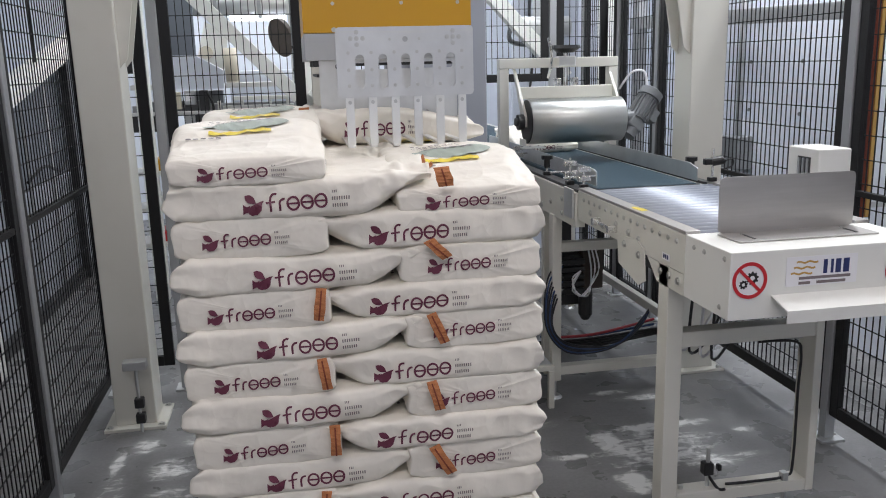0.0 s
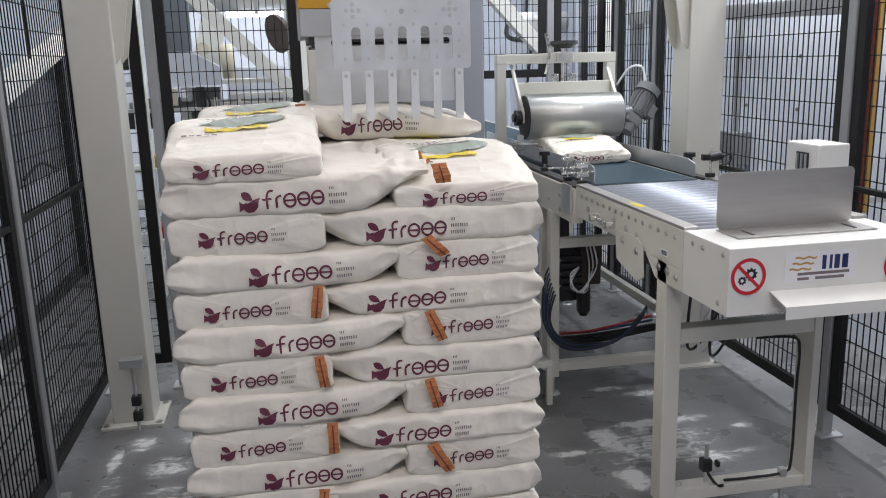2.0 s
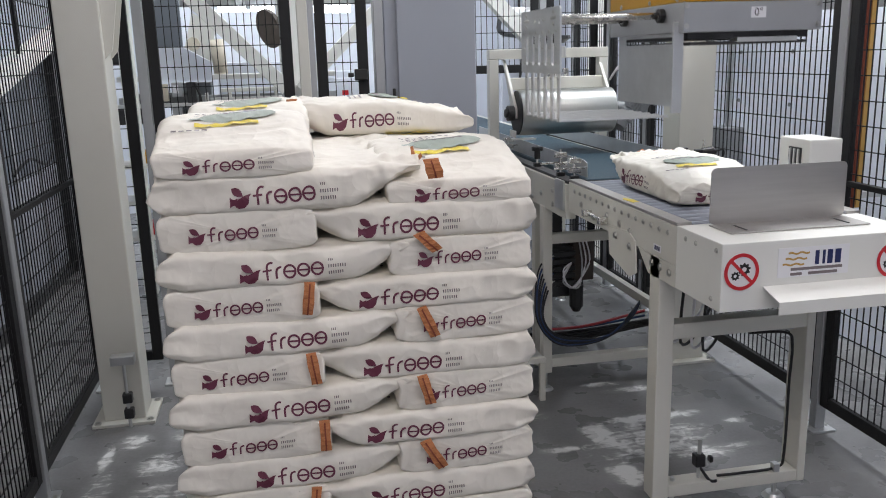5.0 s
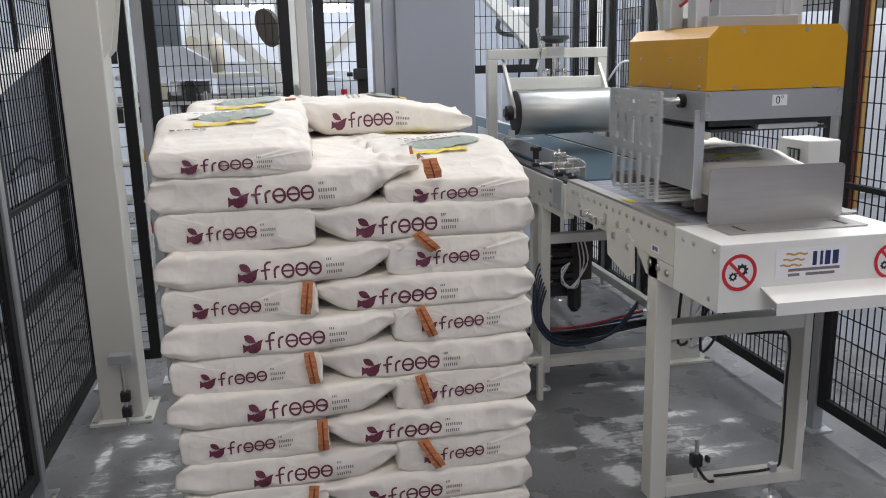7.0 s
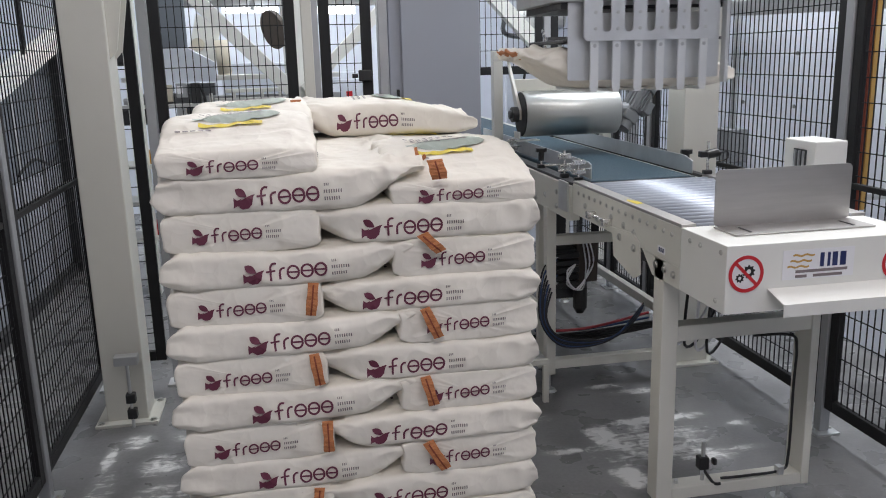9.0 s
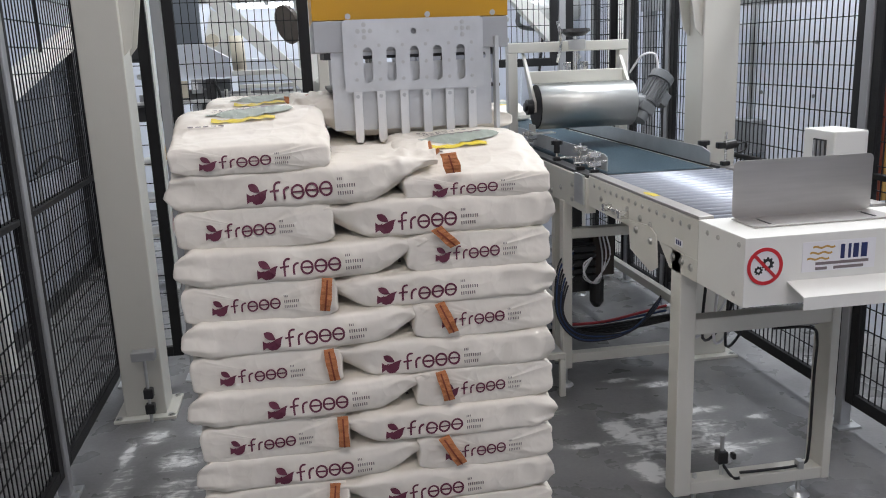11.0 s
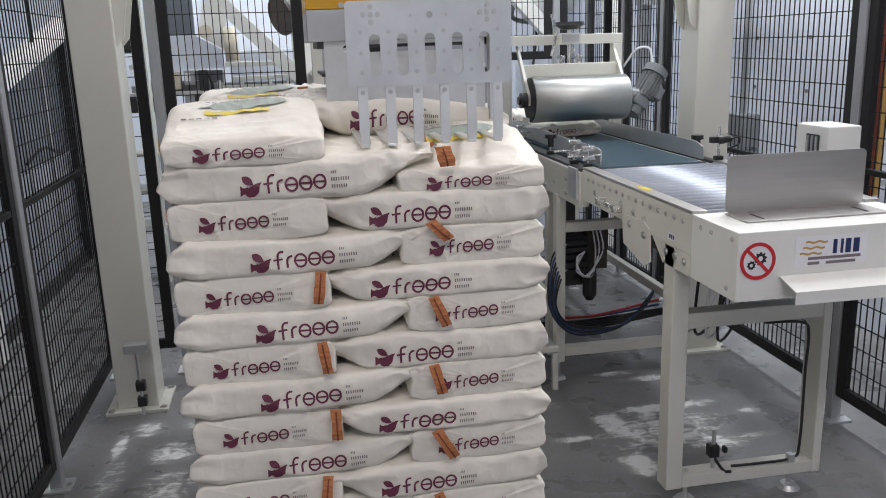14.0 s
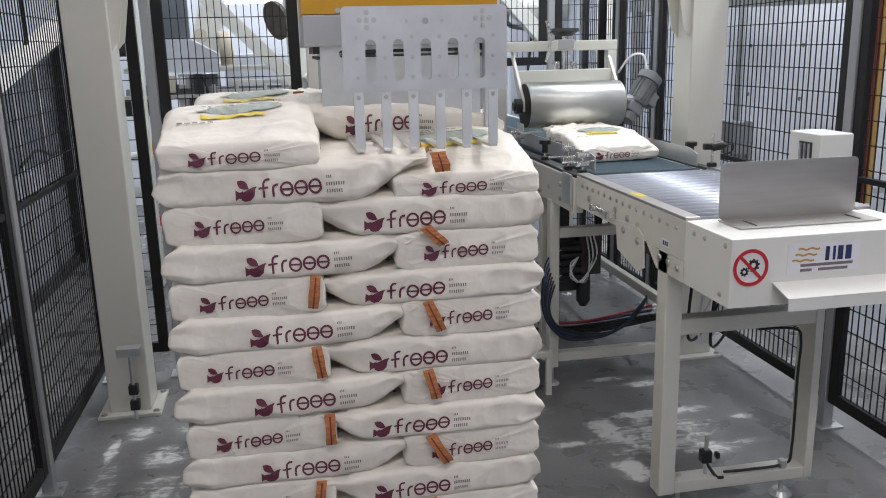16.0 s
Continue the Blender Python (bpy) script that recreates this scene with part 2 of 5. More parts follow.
# ---- building helpers ----
def part(name, bm, material, parent=None, label="", smooth=False):
    me = bpy.data.meshes.new(name)
    bm.normal_update()
    bm.to_mesh(me)
    bm.free()
    me.materials.append(material)
    if smooth:
        me.polygons.foreach_set("use_smooth", [True] * len(me.polygons))
    ob = new(name, me)
    if parent is not None:
        ob.parent = parent
    if label:
        tagged(ob, label)
    return ob


def share(name, src, parent, m, label=""):
    ob = new(name, src.data)
    ob.parent = parent
    ob.matrix_basis = m
    if label:
        tagged(ob, label)
    return ob


def thing(name, label, category, m=None, group="", kind=""):
    ob = new(name)
    ob.empty_display_size = 0.1
    if m is not None:
        ob.matrix_basis = m
    return tagged(ob, label, category, group, kind)


def box(bm, x0, x1, y0, y1, z0, z1, bevel=0.0, m=None):
    tmp = bmesh.new()
    bmesh.ops.create_cube(tmp, size=1)
    for v in tmp.verts:
        v.co = ((x0 + x1) / 2 + v.co.x * (x1 - x0), (y0 + y1) / 2 + v.co.y * (y1 - y0), (z0 + z1) / 2 + v.co.z * (z1 - z0))
    if bevel:
        bmesh.ops.bevel(tmp, geom=tmp.edges[:], offset=bevel, segments=2, affect="EDGES", profile=0.5)
    if m is not None:
        bmesh.ops.transform(tmp, matrix=m, verts=tmp.verts)
    join(bm, tmp)
    return bm


def join(bm, tmp):
    me = bpy.data.meshes.new("tmp")
    tmp.to_mesh(me)
    tmp.free()
    bm.from_mesh(me)
    bpy.data.meshes.remove(me)


def cbox(*a, **k):
    return box(bmesh.new(), *a, **k)


def cyl(bm, p0, p1, r, seg=16, r2=None):
    p0, p1 = Vector(p0), Vector(p1)
    d = p1 - p0
    m = Matrix.Translation((p0 + p1) / 2) @ d.to_track_quat("Z", "Y").to_matrix().to_4x4()
    bmesh.ops.create_cone(bm, cap_ends=True, segments=seg, radius1=r, radius2=r if r2 is None else r2, depth=d.length, matrix=m)
    return bm


def ccyl(*a, **k):
    return cyl(bmesh.new(), *a, **k)


def tube(pts, r, seg=8, res=6):
    """A swept round bar through the points, smoothed."""
    P = [Vector(p) for p in pts]
    path = []
    for i in range(len(P) - 1):
        a, b2, c, d = P[max(i - 1, 0)], P[i], P[i + 1], P[min(i + 2, len(P) - 1)]
        for k in range(res):
            t = k / res
            path.append(0.5 * (2 * b2 + (c - a) * t + (2 * a - 5 * b2 + 4 * c - d) * t * t + (3 * b2 - a - 3 * c + d) * t ** 3))
    path.append(P[-1])
    bm = bmesh.new()
    rings = []
    ref = Vector((0.31, 0.22, 0.92))
    for i, p in enumerate(path):
        d = (path[min(i + 1, len(path) - 1)] - path[max(i - 1, 0)]).normalized()
        u = d.cross(ref).normalized()
        w = d.cross(u)
        rings.append([bm.verts.new(p + u * (r * math.cos(2 * math.pi * k / seg)) + w * (r * math.sin(2 * math.pi * k / seg))) for k in range(seg)])
    for a, b2 in zip(rings, rings[1:]):
        for k in range(seg):
            bm.faces.new((a[k], a[(k + 1) % seg], b2[(k + 1) % seg], b2[k]))
    bm.faces.new(rings[0][::-1])
    bm.faces.new(rings[-1])
    return bm


def plate(outline, thick, axes="xz", at=0.0, holes=()):
    """A flat plate of the outline, with holes, thick along the third axis from at."""
    bm = bmesh.new()

    def put(u, v, w):
        return {"xz": (u, w, v), "yz": (w, u, v), "xy": (u, v, w)}[axes]
    edges = []
    for loop in (outline, *holes):
        vs = [bm.verts.new(put(u, v, at)) for u, v in loop]
        edges += [bm.edges.new((vs[i], vs[(i + 1) % len(vs)])) for i in range(len(vs))]
    bmesh.ops.triangle_fill(bm, use_beauty=True, edges=edges)
    got = bmesh.ops.extrude_face_region(bm, geom=bm.faces[:])
    shift = Vector(put(0, 0, thick))
    for v in got["geom"]:
        if isinstance(v, bmesh.types.BMVert):
            v.co += shift
    bmesh.ops.recalc_face_normals(bm, faces=bm.faces[:])
    return bm


def rounded(x0, x1, z0, z1, r, n=4):
    out = []
    for cx, cz, a0 in ((x1 - r, z1 - r, 0), (x0 + r, z1 - r, 90), (x0 + r, z0 + r, 180), (x1 - r, z0 + r, 270)):
        out += [(cx + r * math.cos(radians(a0 + 90 * k / n)), cz + r * math.sin(radians(a0 + 90 * k / n))) for k in range(n + 1)]
    return out


def bolt_mesh(r=0.008, h=0.006):
    bm = bmesh.new()
    cyl(bm, (0, 0, 0), (0, 0, 0.002), r * 1.4, 12)
    cyl(bm, (0, 0, 0.002), (0, 0, h), r, 6)
    return bm


BOLT = bpy.data.meshes.new("bolt")
_b = bolt_mesh()
_b.to_mesh(BOLT)
_b.free()
BOLT.materials.append(BOLTSTEEL)


def bolt(parent, m, s=1.0):
    ob = new("bolt", BOLT)
    ob.parent = parent
    ob.matrix_basis = m @ Matrix.Scale(s, 4)
    return ob


# ---- large structure ----
XL, XR, YF, YB, ZC = -3.0, 4.6, -4.6, 8.2, 5.2
fl = part("floor", cbox(XL, XR, YF, YB, -0.12, 0.0), CONCRETE)
tagged(fl, "grey trowelled concrete floor with spilled white flour", "floor", kind="structure")
for nm, b, m, lab in (
        ("wall_west", (XL - 0.12, XL, YF, YB, 0, ZC), WALLGREY, "plain grey hall wall"),
        ("wall_east", (XR, XR + 0.12, YF, YB, 0, ZC), WALLWHITE, "white panelled hall wall"),
        ("wall_north", (XL, XR, YB, YB + 0.12, 0, ZC), WALLWHITE, "bright white hall wall far behind the cage"),
        ("wall_south", (XL, XR, YF - 0.12, YF, 0, ZC), WALLWHITE, "plain white hall wall"),
        ("ceiling", (XL - 0.12, XR + 0.12, YF - 0.12, YB + 0.12, ZC, ZC + 0.1), CEILMAT, "pale sheet metal hall ceiling")):
    tagged(part(nm, cbox(*b), m), lab, nm.split("_")[0], kind="structure")


# batten fitting drawn at each unseen lamp
def ceiling_lamp(x, y, z, lx, ly):
    t = thing("fluorescent_light", "unseen white fluorescent batten light with glowing tubes", "ceiling light", pose(x, y, z + 0.03), group="hall lights")
    part("housing", cbox(-lx / 2, lx / 2, -ly / 2, ly / 2, 0.03, 0.09, 0.008), WHITEPAINT, t)
    for k in (-1, 1):
        part("tube", ccyl((-lx / 2 + 0.05, k * ly / 4, 0.01), (lx / 2 - 0.05, k * ly / 4, 0.01), 0.018, 10), TUBEGLOW, t, "glowing white tube", True)
    for k in (-1, 1):
        part("hanger", ccyl((k * lx / 3, 0, 0.09), (k * lx / 3, 0, ZC - z - 0.03), 0.006, 6), GALV, t)


for x, y, z, lx, ly, watts in LAMPS:
    ceiling_lamp(x, y, z, lx, ly)


# ---- flour sacks ----
SL, SW, SH = 0.60, 0.405, 0.112   # length, width, thickness of a filled sack


class SackShape:
    """The pillow surface of one sack; bottom end at -x, sewn neck at +x. slope: how much lower the bottom end is than the middle."""

    def __init__(self, seed, neck=0.10, lift=0.03, slope=0.0):
        self.seed, self.neck, self.lift, self.slope = seed, neck, lift, slope

    def spot(self, s, th, out=0.0):
        """s: 0 at the bottom end .. 1 at the sewn edge; th: angle round the section."""
        total = SL + self.neck
        run = s * total
        x = -SL / 2 + run
        lying = self.neck > 0.09      # tapered, tucked bottom end
        e = min(1.0, run / (0.070 if lying else 0.018))
        floor_h = 0.58 if lying else 0.88
        end = (1 - (1 - e) ** 2.4) ** (1 / 2.4)
        q = max(0.0, (run - 0.49) / (total - 0.49))
        q = q * q * (3 - 2 * q)
        low = self.slope * (1 - min(1.0, run / 0.30)) ** 1.3
        puff = 0.5 * self.slope * math.sin(math.pi / 2 * min(1.0, run / 0.34)) ** 2
        h = SH / 2 * (floor_h + (1 - floor_h) * end) * (1 - 0.90 * q) * (1 + 0.04 * math.sin(3.1 * x + self.seed)) * (1 - low) * (1 + puff)
        w = SW / 2 * (0.97 + 0.03 * end) * (1 - 0.12 * q + 0.03 * math.sin(math.pi * min(1, s * 1.15)))
        if s <= 0.0001:
            h, w = h * 0.985, w * 0.99
        c, sn = math.cos(th), math.sin(th)
        p = (0.25 if sn > 0 else 0.36) + 0.42 * q + (0.10 * (1 - e) ** 1.5 if lying else 0.0)
        y = w * math.copysign(abs(c) ** p, c)
        z = h * math.copysign(abs(sn) ** (p * 1.1), sn) - SH / 2 * low + SH / 2 * puff * (1 - q)
        z += self.lift * q * 1.5
        near = max(0.0, 1 - run / 0.085) * (0.8 if lying else 0.15) + 1.4 * q
        d = Vector((x * 4.2, y * 6, z * 9)) + Vector((self.seed * 7.1, self.seed * 3.3, 0))
        fold = 0.5 - abs(noise.noise(d * 1.3))
        tuck = 0.35 - abs(noise.noise(d * 3.4 + Vector((3, 1, self.seed))))
        pleat = 0.30 - abs(noise.noise(Vector((run * 16, y * 9 + z * 24, self.seed * 2.7))))
        wob = noise.noise(d * 0.8) * 0.008 + fold * 0.012 + tuck * (0.007 + 0.026 * near) + pleat * 0.034 * min(1.0, near)
        rid = max(0.0, 1 - 5 * abs(noise.noise(d * 1.1 + Vector((9, self.seed, 4)))))
        wob += 0.007 * rid * rid * (0.35 + near)
        y += wob * c * 0.8
        z += wob * sn * (1.0 if sn > 0 else 0.25) + 0.014 * q * noise.noise(Vector((y * 30, self.seed, x * 10)))
        x += (0.017 if lying else 0.006) * (abs(noise.noise(Vector((y * 14, z * 22, self.seed)))) - 0.2) * (1 if run < 0.05 else 0.2)
        ear = max(0.0, (abs(c) - 0.72) / 0.28)
        x -= (0.034 if lying else 0.010) * ear * ear * math.exp(-(run / 0.022) ** 2) * (0.6 + 0.4 * math.sin(self.seed * 5 + c * 2))
        n = Vector((0, c, sn)).normalized()
        return Vector((x, y, z)) + n * out

    def body(self):
        bm = bmesh.new()
        ns, nt = 88, 100
        ss = [0.0, 0.003, 0.008, 0.016, 0.026, 0.038] + [0.038 + (1 - 0.038) * (i / (ns - 6)) for i in range(1, ns - 5)]
        angs = [2 * math.pi * (k + 0.5) / nt for k in range(nt)]
        rings = [[bm.verts.new(self.spot(s, a)) for a in angs] for s in ss]
        for a, b2 in zip(rings, rings[1:]):
            for k in range(nt):
                bm.faces.new((a[k], b2[k], b2[(k + 1) % nt], a[(k + 1) % nt]))
        # bottom end, drawn in towards its middle with two creased folds
        last = rings[0]
        for f in (0.86, 0.6, 0.3):
            ring = []
            for v in rings[0]:
                cr = 0.005 * (abs(noise.noise(Vector((v.co.y * 16, v.co.z * 26, self.seed + 5)))) - 0.2)
                ring.append(bm.verts.new((-SL / 2 - 0.007 * (1 - f * f) + cr, v.co.y * f, self.mid(f, v.co.z))))
            for k in range(nt):
                bm.faces.new((ring[k], last[k], last[(k + 1) % nt], ring[(k + 1) % nt]))
            last = ring
        bm.faces.new(last)
        bm.faces.new(rings[-1][::-1])
        bmesh.ops.recalc_face_normals(bm, faces=bm.faces[:])
        return bm

    def mid(self, f, z):
        return (z + SH / 2 * self.slope) * f - SH / 2 * self.slope

    def on_side(self, sign, x, z):
        """A point on the long side at x along the sack and z over its middle."""
        s = (x + SL / 2) / (SL + self.neck)
        h = SH / 2
        a = math.asin(max(-0.999, min(0.999, math.copysign(min(0.99, abs(z) / h) ** (1 / (0.275 if z > 0 else 0.396)), z))))
        p = self.spot(s, a if sign > 0 else math.pi - a)
        return Vector((p.x, p.y + sign * 0.0035, p.z))

    def on_top(self, x, y):
        s = (x + SL / 2) / (SL + self.neck)
        a = math.acos(max(-0.999, min(0.999, math.copysign(min(0.99, abs(y) / (SW / 2)) ** (1 / 0.25), y))))
        p = self.spot(s, a)
        return Vector((p.x, p.y, p.z + 0.0045))

    def on_end(self, y, z):
        f = min(1.0, max(abs(y) / (SW / 2), abs(z) / (SH / 2)))
        return Vector((-SL / 2 - 0.0085 * (1 - f * f) - 0.0040, y, z * (1 - 0.35 * self.slope) - SH / 2 * self.slope))


def strip(bm, to, pts, half):
    """A printed stroke: a band of the half width along the points, laid on a surface by to(u, v)."""
    rows = []
    for i, (u, v) in enumerate(pts):
        du = pts[min(i + 1, len(pts) - 1)][0] - pts[max(i - 1, 0)][0]
        dv = pts[min(i + 1, len(pts) - 1)][1] - pts[max(i - 1, 0)][1]
        n = math.hypot(du, dv) or 1
        hw = half[i] if isinstance(half, (list, tuple)) else half
        rows.append([bm.verts.new(to(u - dv / n * hw * k, v + du / n * hw * k)) for k in (-1, 0, 1)])
    for a, b2 in zip(rows, rows[1:]):
        for k in range(2):
            bm.faces.new((a[k], a[k + 1], b2[k + 1], b2[k]))


def line(u0, v0, u1, v1, n=8):
    return [(u0 + (u1 - u0) * i / n, v0 + (v1 - v0) * i / n) for i in range(n + 1)]


def arc(cu, cv, ru, rv, a0, a1, n=18):
    return [(cu + ru * math.cos(radians(a0 + (a1 - a0) * i / n)), cv + rv * math.sin(radians(a0 + (a1 - a0) * i / n))) for i in range(n + 1)]


def emblem(to, k, flip=1):
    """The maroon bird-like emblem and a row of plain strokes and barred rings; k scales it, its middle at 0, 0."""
    bm = bmesh.new()
    f = lambda u, v: to(u * k * flip, v * k)
    strip(bm, f, line(-0.143, 0.020, -0.115, 0.001, 6), [0.001, 0.0065, 0.0088, 0.0092, 0.0078, 0.0045, 0.0006])
    strip(bm, f, line(-0.148, -0.013, -0.130, -0.014, 4), [0.0132, 0.0095, 0.0072, 0.0085, 0.0110])
    strip(bm, f, [(-0.132, -0.015), (-0.126, -0.017), (-0.119, -0.016), (-0.112, -0.010), (-0.107, -0.003), (-0.102, 0.002), (-0.096, 0.006)],
          [0.0100, 0.0126, 0.0130, 0.0112, 0.0074, 0.0034, 0.0006])
    w = 0.0027
    strip(bm, f, line(-0.080, -0.022, -0.080, 0.010, 8) + arc(-0.070, 0.011, 0.0100, 0.0105, 170, 62, 8), w)
    strip(bm, f, line(-0.091, 0.0005, -0.068, 0.0025, 6), w * 0.9)
    strip(bm, f, line(-0.057, -0.020, -0.057, -0.002, 5) + arc(-0.046, -0.003, 0.0110, 0.0115, 170, 78, 7), w)
    for cu, cv in ((-0.0235, -0.0035), (0.0115, -0.0015), (0.0460, 0.0)):
        strip(bm, f, arc(cu, cv, 0.0142, 0.0158, 0, 360, 22), w)
        strip(bm, f, line(cu - 0.0125, cv, cu + 0.0125, cv, 5), w * 0.85)
    bm2 = bmesh.new()
    for u0, u1, v, n, h in ((0.073, 0.087, 0.021, 3, 0.0038), (0.073, 0.121, 0.004, 8, 0.0052), (0.073, 0.114, -0.013, 7, 0.0052)):
        step = (u1 - u0) / n
        for i in range(n):
            u = u0 + (i + 0.4) * step
            strip(bm2, f, line(u - 0.24 * step, v, u + 0.24 * step, v, 2), h * 0.82)
    return bm, bm2


def sack(seed, neck, lift, slope=0.0):
    """One filled paper sack with its prints and sewn tape."""
    sh = SackShape(seed, neck, lift, slope)
    t = thing("flour_sack", "full white paper flour sack with maroon print and orange edge", "sack", group="sacks of flour")
    part("body", sh.body(), PAPER, t, "creased white kraft paper", True)
    for sign in (-1, 1):
        a, b2 = emblem(lambda u, v: sh.on_side(sign, u + (0.044 if sign < 0 else 0.036), v - 0.004), 1.06, 1 if sign < 0 else -1)
        tagged(part("printed_emblem", a, MAROON, t, "large maroon print on the long side"), kind="stuff")
        tagged(part("fine_print", b2, GREYINK, t, "small grey bars"), kind="stuff")
    a, b2 = emblem(lambda u, v: sh.on_end(u, v), 0.86, -1)
    tagged(part("printed_emblem", a, MAROON, t, "small maroon print on the bottom end"), kind="stuff")
    tagged(part("fine_print", b2, GREYINK, t, "small grey bars"), kind="stuff")
    # the printed top: sage oval, yellow band, bars and bird
    bm = bmesh.new()
    for i in range(28):
        y0, y1 = -0.12 + 0.24 * i / 28, -0.12 + 0.24 * (i + 1) / 28
        h0, h1 = (0.055 * math.sqrt(max(0, 1 - (y / 0.1201) ** 2)) for y in (y0, y1))
        rows = [[bm.verts.new(sh.on_top(-0.02 + h * k / 8, y)) for k in range(-8, 9)] for y, h in ((y0, h0), (y1, h1))]
        for k in range(16):
            bm.faces.new((rows[0][k], rows[1][k], rows[1][k + 1], rows[0][k + 1]))
    bmesh.ops.remove_doubles(bm, verts=bm.verts[:], dist=0.0004)
    part("printed_oval", bm, SAGE, t, "sage green printed oval")
    bm = bmesh.new()
    strip(bm, lambda u, v: sh.on_top(v, -u), line(-0.10, -0.092, 0.07, -0.092, 40), 0.012)
    part("printed_band", bm, YELLOWINK, t, "yellow printed band")
    bm = bmesh.new()
    for i in range(5):
        strip(bm, lambda u, v: sh.on_top(v, -u) + Vector((0, 0, 0.0012)), arc(-0.06 + i * 0.028, -0.02, 0.016, 0.03, 30, 160, 8), 0.0055)
    for x, u0, u1 in ((0.075, -0.11, 0.02), (0.095, -0.09, 0.05), (0.115, -0.11, 0.0), (-0.13, -0.16, -0.06)):
        for i in range(int((u1 - u0) / 0.02)):
            strip(bm, lambda u, v: sh.on_top(v, -u), line(u0 + i * 0.02, x, u0 + i * 0.02 + 0.014, x, 3), 0.004)
    tagged(part("fine_print", bm, GREYINK, t, "dark printed bars and leaf strokes"), kind="stuff")
    # crepe tape folded over the sewn edge
    bm = bmesh.new()
    tw, n = 0.030, 26
    top, bot = [], []
    for i in range(n + 1):
        th = 0.95 + (math.pi - 1.90) * i / n
        a, b2 = sh.spot(1.0, th), sh.spot(1.0, -th)
        mid = (a + b2) / 2
        mid.y *= 1.01
        mid.x += 0.004 * math.sin(i * 0.35 + seed)
        row = []
        for j, (dx, dz) in enumerate(((-0.45, -0.004), (0.35, 0.016), (0.45, 0.011), (-0.35, -0.010))):
            row.append(bm.verts.new((mid.x + dx * tw, mid.y, mid.z + dz + 0.002 * math.sin(i * 0.5 + seed * 2))))
        top.append(row)
    for a, b2 in zip(top, top[1:]):
        for j in range(4):
            bm.faces.new((a[j], a[(j + 1) % 4], b2[(j + 1) % 4], b2[j]))
    bm.faces.new(top[0])
    bm.faces.new(top[-1][::-1])
    bmesh.ops.recalc_face_normals(bm, faces=bm.faces[:])
    tape = part("sewn_tape", bm, TAPE, t, "orange brown crepe tape")
    return t


SACK = [sack(i + 1, 0.10 if i < 4 else 0.085, 0.030 if i < 4 else 0.018) for i in range(6)]
SACK += [sack(9, 0.085, -0.022, slope=0.42), sack(10, 0.10, 0.036, slope=0.36)]
def place_sack(i, m, label=""):
    ob = copy_thing(SACK[i], m)
    if label:
        tagged(ob, label)
    return ob


def hanging_tape(parent, x, z, lean, drop, seed, wide=1.0):
    """The sewn tape's loose end, draped over the front of the sack beside it."""
    bm = bmesh.new()
    rows = []
    for i in range(9):
        f = i / 8
        w = (0.0145 + 0.001 * math.sin(seed + i)) * wide
        cx, cy, cz = x + lean * f, -0.022 - 0.010 * math.sin(f * 2.2) - 0.012 * f * (1 - f), z - drop * f
        rows.append([bm.verts.new((cx + k * w, cy + 0.002 * math.sin(i * 2 + k), cz + k * lean * 0.12)) for k in (-1, 0, 1)]
                    + [bm.verts.new((cx + k * w, cy + 0.005, cz + k * lean * 0.12)) for k in (1, 0, -1)])
    for a, b2 in zip(rows, rows[1:]):
        for j in range(6):
            bm.faces.new((a[j], a[(j + 1) % 6], b2[(j + 1) % 6], b2[j]))
    bm.faces.new(rows[0])
    bm.faces.new(rows[-1][::-1])
    bmesh.ops.recalc_face_normals(bm, faces=bm.faces[:])
    ob = part("loose_tape", bm, TAPE, None, "orange crepe tape hanging loose")
    seam = bmesh.new()
    strip(seam, lambda u, v: Vector((u, -0.0255 - 0.010 * math.sin((z - v) / drop * 2.2) - 0.012 * (z - v) / drop * (1 - (z - v) / drop), v)), line(x, z - 0.004, x + lean, z - drop, 8), 0.0022)
    st = part("seam", seam, STITCH, ob, "red brown stitched seam")
    w = parent.matrix_basis.inverted()
    ob.parent = parent
    ob.matrix_basis = w
    return ob


PITCH, ZTOP = 0.1013, 1.464      # layer height; top of the full layers
rng = random.Random(4)
for layer in range(13):
    zc = ZTOP - PITCH * (layer + 0.5)
    odd = layer % 2 == 0          # long sack at the stack's west front
    jx = rng.uniform(-0.006, 0.006) - 0.006 * (layer > 8)
    long_x = (0.300 if odd else 0.700) + jx
    short_x = (0.806 if odd else 0.196) + jx
    for k in range(3):
        y = 0.2 + 0.405 * k + rng.uniform(-0.006, 0.006) + (0 if k else 0.004)
        m = pose(long_x, y, zc, rng.uniform(-1, 1), rng.uniform(-0.6, 0.6), (0 if odd else 180) + rng.uniform(-1.0, 1.0))
        kind = (layer + k) % 4
        ob = place_sack(2 if k == 0 and layer > 0 and kind == 0 else kind, m)
        if k == 0 and layer == 0:
            hanging_tape(ob, 0.715, zc + 0.072, 0.012, 0.052, 3, 1.5)
        elif k == 0:
            if odd:
                hanging_tape(ob, 0.675 + jx, zc + 0.062 + 0.01 * (layer == 2), 0.022 + 0.014 * (layer % 3), 0.085 if layer > 2 else 0.05, layer)
            elif layer > 2:
                hanging_tape(ob, 0.376 + jx + rng.uniform(-0.02, 0.02), zc + 0.058, -0.012 + 0.012 * (layer % 3), 0.088, layer)
    for k in range(2):
        m = pose(short_x, 0.305 + 0.605 * k, zc, 0, rng.uniform(-1, 1), 90 + rng.uniform(-1.2, 1.2))
        place_sack(6 if layer == 0 and k == 0 else 4 + (layer + k) % 2, m)
zc = ZTOP + 0.054
